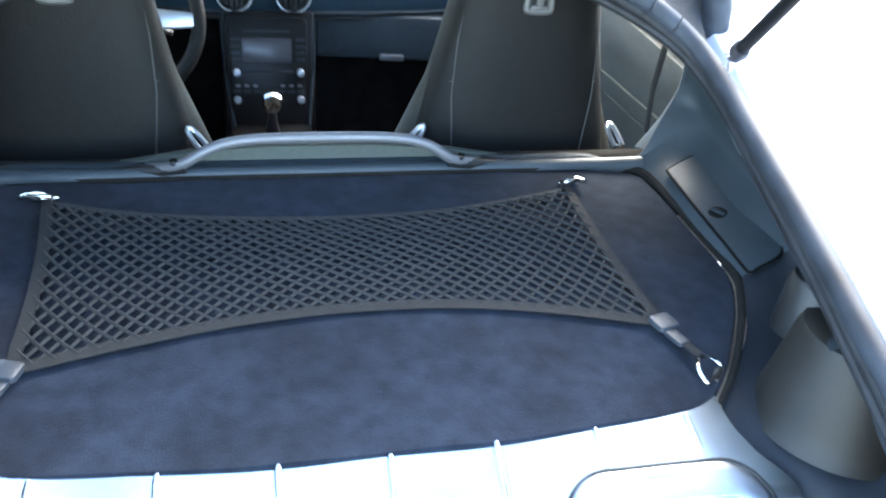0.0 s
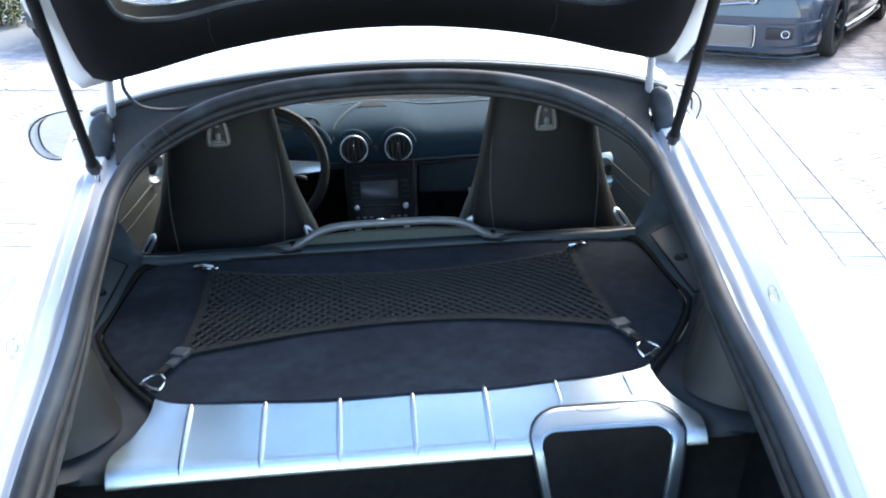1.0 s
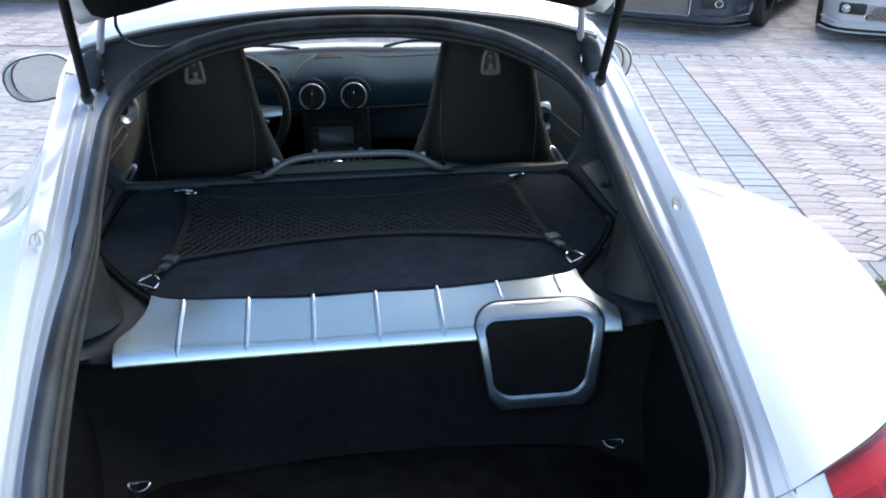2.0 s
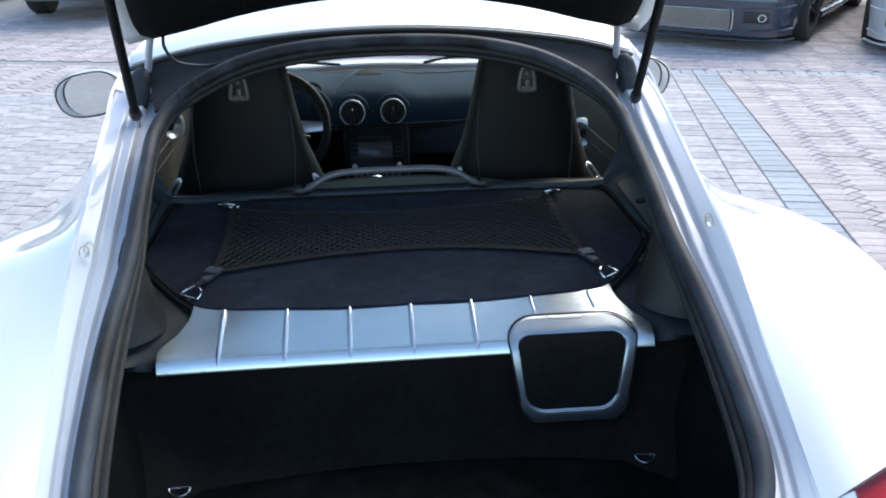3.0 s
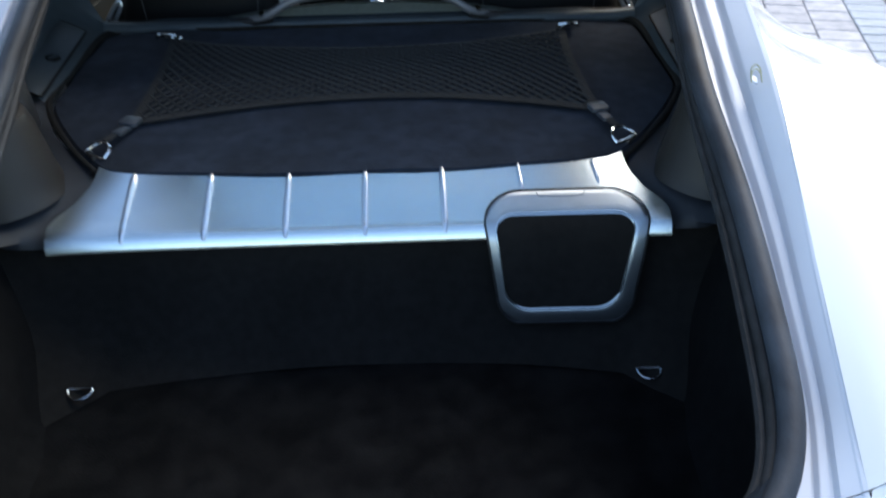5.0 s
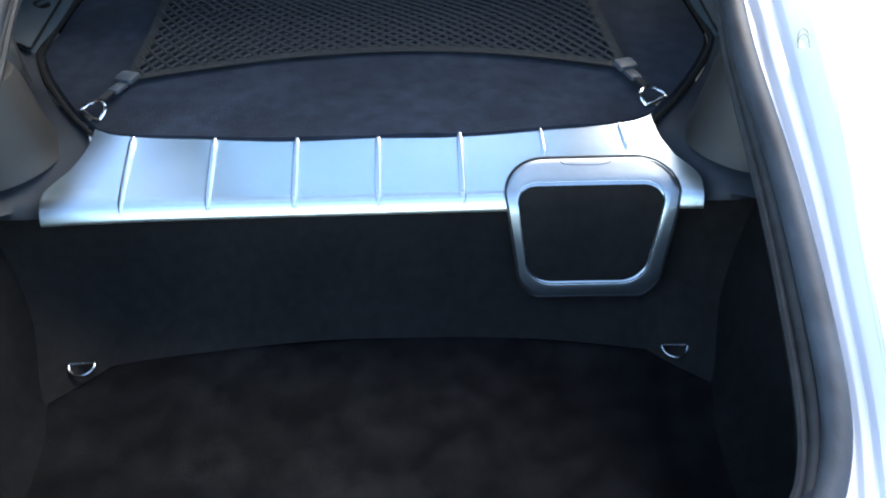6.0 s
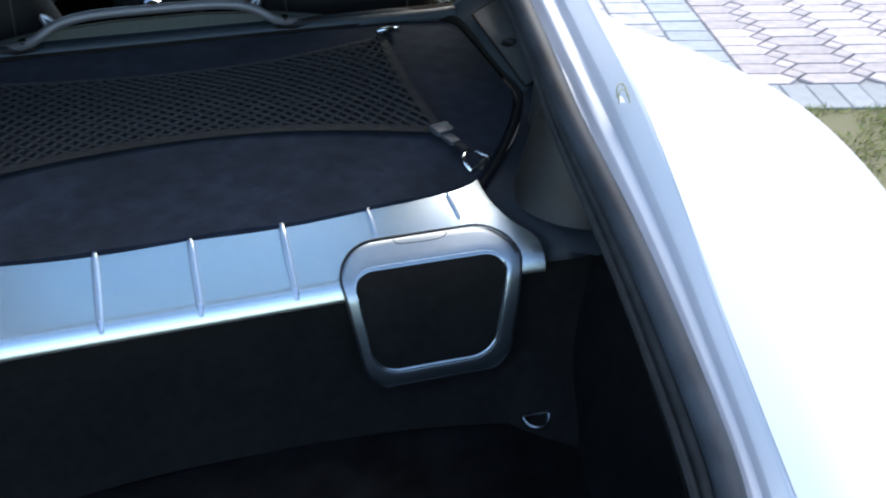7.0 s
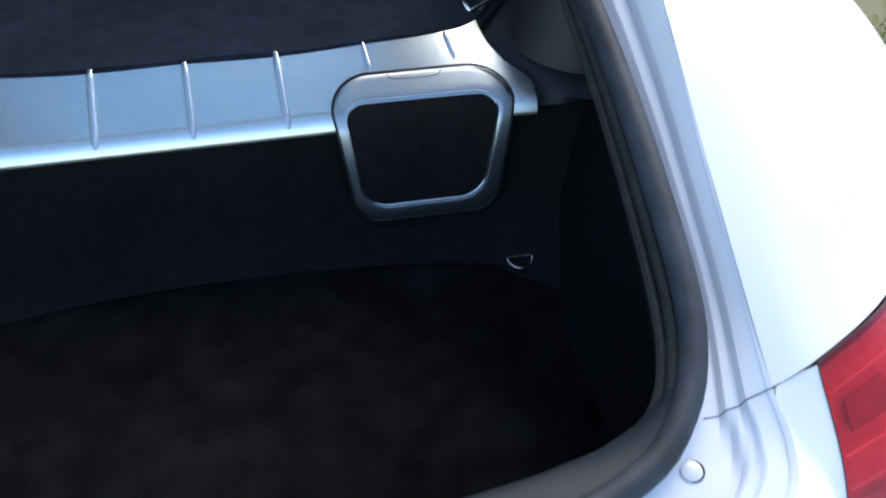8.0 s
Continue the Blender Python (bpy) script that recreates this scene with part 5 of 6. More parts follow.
for vx in (DX - 0.074, DX + 0.074, 0.62, -0.62):
    vy = 1.700 if abs(vx) < 0.3 else 1.77
    vz = 0.838 if abs(vx) < 0.3 else 0.835
    pod = part("air_vent", lathe([(0.0, -0.01), (0.043, -0.01), (0.046, 0.004), (0.046, 0.020), (0.043, 0.024), (0.041, 0.020), (0.040, 0.006), (0.0, 0.004)], (vx, vy + 0.012, vz), (0, -1, 0.10), 36), BLACK, dash, "round black air vent with a silver ring")
    part("vent_ring", tube([(vx + 0.0445 * math.cos(a), vy - 0.010 + 0.10 * 0.0445 * math.sin(a), vz + 0.0445 * math.sin(a)) for a in np.linspace(0, 2 * math.pi, 40, endpoint=False)], 0.0026, 8, closed=True), SILVER, pod, "silver ring")
    for k in (-0.026, -0.013, 0.0, 0.013, 0.026):
        hgt = math.sqrt(0.039 ** 2 - k * k)
        part("vent_slat", box(vx + k, vy - 0.003, vz, 0.003, 0.012, 2 * hgt, 0.001, (0, 0, 20)), BLACK, pod)
    part("vent_tab", box(vx, vy - 0.013, vz, 0.0055, 0.006, 0.034, 0.002), CHROME, pod)
    part("vent_cowl", tube([(vx + 0.052 * math.cos(a), vy + 0.012 + 0.004 * math.sin(a), vz + 0.052 * math.sin(a)) for a in np.linspace(0.15, math.pi - 0.15, 20)], 0.012, 8), DASH, pod)
part("dash_button", lathe([(0.009, 0), (0.009, 0.004), (0.0, 0.005)], (DX, 1.700, 0.835), (0, -1, 0), 16), BLACK, dash)
line_z = [(x, 2.035 + 0.05 * (x / 0.7) ** 2, 0.9015 + 0.030 * 0.52 * math.exp(-((x - DX) / 0.14) ** 4)) for x in np.linspace(-0.66, 0.66, 45)]
part("demister_gap", tube(line_z, 0.0042, 6), BLACK, dash, "dark gap along the windshield demister")
pts = [(-0.054, 0.0), (0.054, 0.0), (0.034, 0.070), (0.014, 0.100), (-0.014, 0.100), (-0.034, 0.070)]
sens_pod = part("sensor_cover", slab(pts, -0.01, 0.012, Matrix.Translation((DX - 0.005, 1.900, 0.922)) @ pose(0, 0, 0, 3, 0, 0), bevel=0.008, seg=3), SENSOR, dash, "small sensor dome on the dashboard")
for sx in (-1,):
    part("dash_seam", tube(spline([(DX + sx * 0.045, 1.93, 0.944), (DX + sx * 0.095, 1.83, 0.934), (DX + sx * 0.135, 1.76, 0.905), (DX + sx * 0.140, 1.72, 0.865)], 20), 0.0018, 5), CARD, dash)
part("glovebox", box(0.345, 1.712, 0.722, 0.46, 0.05, 0.115, 0.010, (-14, 0, -5)), TRIM, dash, "slate glovebox front")
part("glovebox_pull", box(0.315, 1.672, 0.680, 0.066, 0.014, 0.018, 0.005, (0, 0, -5)), BAR, dash)
part("knee_panel", box(-0.40, 1.70, 0.70, 0.42, 0.05, 0.12, 0.02, (-18, 0, 8)), NEAR_BLACK, dash)

# centre console
RX = DX + 0.010
console = part("centre_console", box(RX, 1.652, 0.630, 0.235, 0.05, 0.34, 0.012, (-17, 0, 0)), PIANO, car, "dark centre console with a radio")
M_RADIO = Matrix.Translation((RX - 0.004, 1.640, 0.690)) @ pose(0, 0, 0, 73, 0, 0)
part("radio_face", slab(rounded(0.198, 0.300, 0.012), -0.004, 0.006, M_RADIO @ pose(0, -0.050, 0), bevel=0.003), PIANO, console, "black radio and climate panel")
part("screen", slab(rounded(0.126, 0.062, 0.004), 0.006, 0.0085, M_RADIO @ pose(-0.004, 0.018, 0), bevel=0.001), SCREEN, console, "grey display")
part("disc_slot", slab(rounded(0.12, 0.006, 0.002), 0.006, 0.009, M_RADIO @ pose(-0.004, 0.066, 0)), TRIM, console)
for sx in (1, -1):
    for dial_y in (-0.038, -0.108):
        part("dial", lathe([(0.0105, 0.0), (0.0102, 0.010), (0.008, 0.013), (0.0, 0.0135)], tuple(M_RADIO @ Vector((sx * 0.081, dial_y, 0.006))), tuple(M_RADIO.to_3x3() @ Vector((0, 0, 1))), 20), ALU_DARK, console, "small silver dial")
    for k in range(4):
        part("key", slab(rounded(0.024, 0.008, 0.002), 0.006, 0.0085, M_RADIO @ pose(sx * 0.082, 0.045 - 0.017 * k, 0), bevel=0.001), TRIM, console)
    for k in range(3):
        part("key", slab(rounded(0.012, 0.006, 0.002), 0.006, 0.009, M_RADIO @ pose(sx * (0.035 + 0.022 * k), -0.072, 0), bevel=0.001), BAR, console)
        part("key", slab(rounded(0.020, 0.009, 0.002), 0.006, 0.009, M_RADIO @ pose(sx * (0.03 + 0.026 * k), -0.088, 0), bevel=0.001), TRIM, console)
part("key_row", slab(rounded(0.13, 0.007, 0.002), 0.006, 0.0085, M_RADIO @ pose(-0.004, -0.035, 0), bevel=0.001), TRIM, console)
for sx in (1, -1):
    part("console_rail", tube([(RX + sx * 0.118, 1.700, 0.778), (RX + sx * 0.112, 1.645, 0.66), (RX + sx * 0.098, 1.590, 0.54), (RX + sx * 0.092, 1.560, 0.48)], 0.006, 8), TRIM, console)
part("tunnel", box(RX, 1.16, 0.43, 0.22, 0.9, 0.16, 0.03, (3, 0, 0)), NEAR_BLACK, car, "black carpeted centre tunnel")
gear = part("gear_lever", tube(spline([(DX + 0.002, 1.45, 0.52), (DX + 0.001, 1.435, 0.60), (DX, 1.422, 0.655)], 8), [0.030, 0.026, 0.022, 0.018, 0.014, 0.011, 0.010, 0.010], 14), BLACK, car, "black gear lever with a bright round knob")
part("gear_knob", lathe([(0.0, -0.03), (0.012, -0.028), (0.023, -0.012), (0.025, 0.004), (0.020, 0.016), (0.010, 0.021), (0.0, 0.022)], (DX, 1.42, 0.665), (0, -0.25, 1), 24), CHROME, gear, "polished metal knob")

# steering wheel and instruments
WX, WY, WZ = -0.362, 1.425, 0.862
tilt = pose(0, 0, 0, 68, 0, 0)
mw = Matrix.Translation((WX, WY, WZ)) @ tilt
rimpts = [tuple(mw @ Vector((0.180 * math.cos(a), 0.180 * math.sin(a), 0))) for a in np.linspace(0, 2 * math.pi, 64, endpoint=False)]
wheel = part("steering_wheel", tube(rimpts, 0.0155, 12, closed=True), LEATHER, car, "black leather three-spoke steering wheel")
part("wheel_hub", lathe([(0.0, 0.02), (0.05, 0.018), (0.068, 0.0), (0.062, -0.03), (0.0, -0.03)], (WX, WY + 0.01, WZ), tuple(tilt.to_3x3() @ Vector((0, 0, 1))), 28), BLACK, wheel)
for a in (0, 180, 270):
    blade = [(0.045, -0.026), (0.10, -0.022), (0.172, -0.016), (0.172, 0.014), (0.10, 0.020), (0.045, 0.026)] if a != 270 else [(0.045, -0.022), (0.172, -0.030), (0.172, 0.030), (0.045, 0.022)]
    part("wheel_spoke", slab(blade, -0.006, 0.010, mw @ pose(0, 0, 0, 0, 0, a), bevel=0.004), SILVER, wheel, "silver spoke")
part("column", tube([(WX, WY + 0.03, WZ - 0.01), (WX, WY + 0.2, WZ - 0.06), (WX, WY + 0.4, WZ - 0.1)], [0.04, 0.045, 0.05], 14), BLACK, wheel)
part("stalk", tube([(WX + 0.04, WY + 0.07, WZ - 0.03), (WX + 0.12, WY + 0.05, WZ - 0.05)], 0.007, 8), BLACK, wheel)
cluster = part("instrument_cluster", box(WX, 1.735, 0.882, 0.32, 0.04, 0.12, 0.03, (-12, 0, 0), 4), BLACK, car, "black instrument cluster with three dials")
hood_arc = [(WX + 0.185 * math.cos(a), 1.665, 0.862 + 0.098 * math.sin(a)) for a in np.linspace(0.05, math.pi - 0.05, 30)]
part("cluster_hood", tube(hood_arc, 0.013, 10, squash=1.0), DASH, cluster)
for k in (-0.095, 0.0, 0.095):
    r = 0.052 if k == 0 else 0.045
    part("gauge", lathe([(0.0, 0.0), (r * 0.93, 0.0), (r * 0.96, 0.006), (r, 0.006), (r, 0.0)], (WX + k, 1.712, 0.875), (0, -1, 0.2), 32), TRIM, cluster)
    for a in np.linspace(-0.6, math.pi + 0.6, 11):
        part("gauge_tick", box(WX + k + r * 0.78 * math.cos(a), 1.709 + 0.1 * r * math.sin(a), 0.875 + r * 0.78 * math.sin(a), 0.004, 0.002, 0.004, 0.0, (0, -math.degrees(a), 0)), SCREEN, cluster)

# door trims
for sx in (1, -1):
    skin = [[(sx * 0.735, y, 0.985), (sx * 0.715, y, 0.985), (sx * 0.700, y, 0.95), (sx * (0.695 - 0.004 * (y > 1)), y, 0.87), (sx * 0.69, y, 0.60), (sx * 0.70, y, 0.35)] for y in (0.80, 1.1, 1.5, 1.85, 2.05)]
    dt = part("door_trim", sheet(skin, 30, 24, 0.01), DOORSKIN, car, "grey leather door trim")
    part("armrest_piping", tube(spline([(sx * 0.688, 0.84, 0.872), (sx * 0.684, 1.1, 0.860), (sx * 0.684, 1.4, 0.85)], 20), 0.003, 6), CARD, dt)
    part("armrest_piping", tube(spline([(sx * 0.690, 0.84, 0.832), (sx * 0.685, 1.1, 0.820), (sx * 0.684, 1.4, 0.810)], 20), 0.0025, 6), CARD, dt)
    sp = part("door_pull_cup", lathe([(0.014, -0.012), (0.020, 0.002), (0.040, 0.014), (0.052, 0.012), (0.055, 0.004), (0.055, -0.01)], (sx * 0.684, 1.400 - 0.02 * (sx > 0), 0.890 - 0.073 * (sx > 0)), (-sx, -0.75, 0.1), 32), SILVER, dt, "silver cone round the door speaker")
    part("cup_inside", lathe([(0.0, 0.0), (0.017, 0.0), (0.017, 0.003), (0.0, 0.005)], (sx * 0.686, 1.402 - 0.02 * (sx > 0), 0.890 - 0.073 * (sx > 0)), (-sx, -0.75, 0.1), 24), BLACK, sp)
    part("sill_trim", tube(spline([(sx * 0.725, 0.78, 0.995), (sx * 0.722, 1.3, 0.992), (sx * 0.715, 1.9, 0.985)], 20), 0.008, 6), BLACK, dt)
    bp = [[(sx * 0.600, 0.70, 0.885), (sx * 0.625, 0.72, 0.95), (sx * 0.640, 0.74, 1.03), (sx * 0.615, 0.74, 1.13), (sx * 0.56, 0.72, 1.20)],
          [(sx * 0.615, 0.80, 0.845), (sx * 0.650, 0.79, 0.92), (sx * 0.672, 0.79, 1.00), (sx * 0.650, 0.80, 1.10), (sx * 0.59, 0.80, 1.21)],
          [(sx * 0.660, 0.83, 0.80), (sx * 0.690, 0.82, 0.90), (sx * 0.712, 0.82, 0.99), (sx * 0.675, 0.83, 1.10), (sx * 0.61, 0.83, 1.21)]]
    pl = part("pillar_trim", sheet(bp, 16, 20, 0.006), TRAYMAT, car, "dark slate pillar trim")
    part("belt_webbing", tube([(sx * 0.622, 0.80, 1.05), (sx * 0.64, 0.84, 0.95), (sx * 0.66, 0.86, 0.85)], 0.012, 6, squash=0.2), WEBBING, pl)
part("cabin_floor", box(0, 1.45, 0.335, 1.40, 1.5, 0.03, 0.005), CARPET_BLACK, car)
part("firewall", box(0, 2.15, 0.55, 1.40, 0.04, 0.55, 0.01), CARPET_BLACK, car)

# ---- paving and grass ----
ROT = radians(12.5)
BAND_OUT, BAND_IN, KERB_LOW, KERB_HIGH, CROSS = 1.487, 1.690, 1.930, 2.135, 6.32


def uv(u, v, z=GROUND):
    """Paving axes to the world: v runs away along the grey band, u to its right."""
    return (u * math.cos(ROT) + v * math.sin(ROT), -u * math.sin(ROT) + v * math.cos(ROT), z)


JOINT = material("sand_joint", (0.34, 0.335, 0.33), 0.95, colour2=(0.27, 0.265, 0.26), scale=14, amount=0.8, stain=0.4, stain_scale=0.7, bump=0.3, bump_scale=60)
PAVER_PINK = material("pink_grey_paver", (0.53, 0.455, 0.44), 0.85, colour2=(0.38, 0.34, 0.345), scale=18, amount=0.8, per_object=0.30, bump=0.4, bump_scale=260, stain=0.3, stain_scale=1.3)
PAVER_PINK_MANY = material("pink_grey_pavers", (0.53, 0.460, 0.45), 0.85, colour2=(0.36, 0.33, 0.335), scale=18, amount=0.8, island=0.34, bump=0.4, bump_scale=260, stain=0.3, stain_scale=1.0)
PAVER_GREY_MANY = material("grey_pavers", (0.50, 0.475, 0.475), 0.85, colour2=(0.34, 0.33, 0.34), scale=18, amount=0.8, island=0.28, bump=0.4, bump_scale=260, stain=0.35, stain_scale=1.0)
PAVER_BAND = material("blue_grey_paver", (0.42, 0.44, 0.465), 0.85, colour2=(0.34, 0.36, 0.38), scale=18, amount=0.8, per_object=0.2, bump=0.4, bump_scale=260, stain=0.3)
PAVER_KERB = material("pale_kerb_paver", (0.36, 0.37, 0.38), 0.85, colour2=(0.30, 0.31, 0.32), scale=18, amount=0.8, per_object=0.2, bump=0.4, bump_scale=260, stain=0.3)
SOIL = material("lawn_soil", (0.17, 0.17, 0.075), 0.95, colour2=(0.20, 0.17, 0.11), scale=30, amount=0.9, stain=0.4)
GRASS = material("grass_blades", (0.24, 0.28, 0.075), 0.7, colour2=(0.33, 0.31, 0.12), scale=9, amount=0.8, island=0.6)
LEAF = material("hedge_leaf", (0.10, 0.135, 0.035), 0.5, colour2=(0.05, 0.075, 0.022), scale=6, amount=0.8, island=0.7)
BARK = material("hedge_stem", (0.10, 0.075, 0.05), 0.9, scale=30, amount=0.7)

bm = bmesh.new()
bm.faces.new([bm.verts.new((x, y, GROUND - 0.012)) for x, y in ((-200, -200), (200, -200), (200, 200), (-200, 200))])
ground = tagged(part("ground", bm, JOINT, None, smooth=False), "sandy ground under the block paving", "ground", kind="structure")


def piece(outline, chamfer=0.005, deep=0.014):
    """Vertices and faces of one paving block about its own middle."""
    o = np.array(outline, float)
    n = len(o)
    inner = o * (1 - chamfer / np.abs(o).max())
    v = [(x, y, -deep) for x, y in o] + [(x, y, -0.004) for x, y in o] + [(x, y, 0.0) for x, y in inner]
    f = [tuple(2 * n + i for i in range(n))]
    for r in (0, 1):
        f += [(r * n + i, r * n + (i + 1) % n, (r + 1) * n + (i + 1) % n, (r + 1) * n + i) for i in range(n)]
    return v, f


HEX = [(-0.089, -0.0415), (0.089, -0.0415), (0.1375, 0.0), (0.089, 0.0415), (-0.089, 0.0415), (-0.1375, 0.0)]
CUT_HEX = [(-0.055, -0.0425), (0.090, -0.0425), (0.1395, 0.0), (0.090, 0.0425), (-0.055, 0.0425)]
DIAMOND = [(0.0, -0.0395), (0.047, 0.0), (0.0, 0.0395), (-0.047, 0.0)]
PU, PV = 0.284, 0.0885      # pitch of the hexagons


def rect(a, b):
    return [(-a / 2, -b / 2), (a / 2, -b / 2), (a / 2, b / 2), (-a / 2, b / 2)]


pavement = tagged(new("pavement"), "driveway of pink and grey concrete block pavers", "pavement", kind="structure")
pavement.location = (2.4, 3.0, GROUND)


def lay_single(name, outline, places, mat):
    """Blocks as objects that share one mesh."""
    v, f = piece(outline)
    me = bpy.data.meshes.new(name)
    me.from_pydata(v, [], f)
    me.materials.append(mat)
    inv = pavement.matrix_basis.inverted()
    for u, v_ in places:
        ob = new(name, me)
        ob.parent, ob.matrix_parent_inverse = pavement, inv
        ob.matrix_basis = Matrix.Translation(uv(u, v_, GROUND + random.uniform(-0.0015, 0.0015))) @ pose(0, 0, 0, random.uniform(-0.5, 0.5), random.uniform(-0.5, 0.5), -12.5 + random.uniform(-0.5, 0.5))


def lay_many(name, kinds, mat, label):
    """Many blocks in one mesh: kinds is a list of (outline, places)."""
    allv, allf = [], []
    c, s = math.cos(-ROT), math.sin(-ROT)
    for outline, places in kinds:
        v, f = piece(outline)
        v = np.array(v)
        for u, v_ in places:
            base = len(allv)
            x0, y0, z0 = uv(u, v_, GROUND + random.uniform(-0.002, 0.001))
            tx, ty = random.uniform(-0.008, 0.008), random.uniform(-0.008, 0.008)
            for x, y, z in v:
                allv.append((x0 + x * c - y * s, y0 + x * s + y * c, z0 + z + x * tx + y * ty))
            allf += [tuple(base + i for i in q) for q in f]
    me = bpy.data.meshes.new(name)
    me.from_pydata(allv, [], allf)
    me.materials.append(mat)
    ob = new(name, me)
    ob.parent, ob.matrix_parent_inverse = pavement, pavement.matrix_basis.inverted()
    return tagged(ob, label, kind="stuff")


# hexagons and diamonds right of the band, the nearest as blocks of their own
near_hex, near_dia, far_hex, far_dia, cut_hex = [], [], [], [], []
for j in range(int((CROSS - KERB_HIGH) / PV)):
    for i in range(18):
        u, v = BAND_IN + 0.060 + i * PU, KERB_HIGH + 0.046 + j * PV
        near = i < 7 and j < 17
        if i == 0:
            cut_hex.append((u, v))
        else:
            (near_hex if near else far_hex).append((u, v))
        (near_dia if near else far_dia).append((u + PU / 2, v + PV / 2))
# the same blocks beyond the cross row
for j in range(60):
    for i in range(-28, 21):
        u, v = BAND_IN + 0.060 + i * PU, CROSS + 0.16 + j * PV
        far_hex.append((u, v))
        far_dia.append((u + PU / 2, v + PV / 2))
lay_many("pavers", [(HEX, far_hex), (DIAMOND, far_dia)], PAVER_PINK_MANY, "weathered pink-grey hexagonal pavers with small diamonds")
# left of the car: oblong blocks in running bond, up to a line where hexagons begin
oblong, left_hex, left_dia = [], [], []
for j in range(-4, 36):
    for i in range(38):
        oblong.append((-0.9 - i * 0.194, 0.42 + (j + 0.5 * (i % 2)) * 0.127))
for j in range(int((CROSS - 5.0) / PV)):
    for i in range(34):
        left_hex.append((-0.9 - i * PU, 5.05 + j * PV))
        left_dia.append((-0.9 - i * PU + PU / 2, 5.05 + (j + 0.5) * PV))
cobble = []
for j in range(46):
    for i in range(5):
        cobble.append((BAND_OUT - 0.097 - 0.194 * i, 0.5 + (j + 0.5 * (i % 2)) * 0.127))
lay_many("oblong_pavers", [(rect(0.188, 0.121), oblong), (rect(0.188, 0.121), cobble)], PAVER_GREY_MANY, "weathered grey oblong pavers in running bond")
lay_many("inner_pavers", [(HEX, left_hex), (DIAMOND, left_dia)], PAVER_PINK_MANY, "pink-grey hexagonal pavers with small diamonds")
lay_single("band_paver", rect(0.197, 0.097), [(BAND_OUT + 0.1015, 1.98 + j * 0.1035) for j in range(42)], PAVER_BAND)
lay_single("kerb_paver", rect(0.101, 0.197), [(BAND_IN + 0.052 + i * 0.1055, (KERB_LOW + KERB_HIGH) / 2 - 0.002) for i in range(24)], PAVER_KERB)
lay_single("cross_paver", rect(0.101, 0.150), [(BAND_OUT + 0.052 + (i - 20) * 0.1055, CROSS + 0.03) for i in range(66)], PAVER_BAND)
lay_single("border_paver", rect(0.101, 0.150), [(-0.9 - i * 0.1055, 4.955) for i in range(62)], PAVER_BAND)
lay_single("cut_paver", CUT_HEX, cut_hex, PAVER_PINK)
lay_single("hexagon_paver", HEX, near_hex, PAVER_PINK)
lay_single("diamond_paver", DIAMOND, near_dia, PAVER_PINK)

# lawn beside the kerb row
bm = bmesh.new()
g = [[uv(BAND_OUT + 0.0 + i * 0.15, KERB_LOW - 0.005 - j * 0.15, GROUND - 0.004 + 0.010 * noise.noise((i * 0.4, j * 0.4, 3))) for i in range(30)] for j in range(24)]
lawn = tagged(part("lawn", grid_bm(np.array(g)), SOIL, None), "short dry lawn beside the driveway", "lawn", kind="structure")
rng = random.Random(4)
allv, allf = [], []
for k in range(26000):
    u, v = BAND_OUT + abs(rng.random() ** 1.3) * 3.6, KERB_LOW - 0.002 - rng.random() ** 1.3 * 2.6
    if noise.noise((u * 5, v * 5, 0)) < -0.28:
        continue
    a, h, lean = rng.random() * 6.28, rng.uniform(0.008, 0.028), rng.uniform(0.006, 0.035)
    x, y, z = uv(u, v, GROUND - 0.004)
    w = 0.0022
    b = len(allv)
    dx, dy = math.cos(a), math.sin(a)
    allv += [(x - dy * w, y + dx * w, z), (x + dy * w, y - dx * w, z), (x + dx * lean * 0.5 + dy * w * 0.7, y + dy * lean * 0.5 - dx * w * 0.7, z + h * 0.7), (x + dx * lean, y + dy * lean, z + h)]
    allf += [(b, b + 1, b + 2), (b, b + 2, b + 3)]
me = bpy.data.meshes.new("grass")
me.from_pydata(allv, [], allf)
me.materials.append(GRASS)
tagged(new("grass", me), "short yellow-green grass blades with bare patches", "grass", kind="stuff")

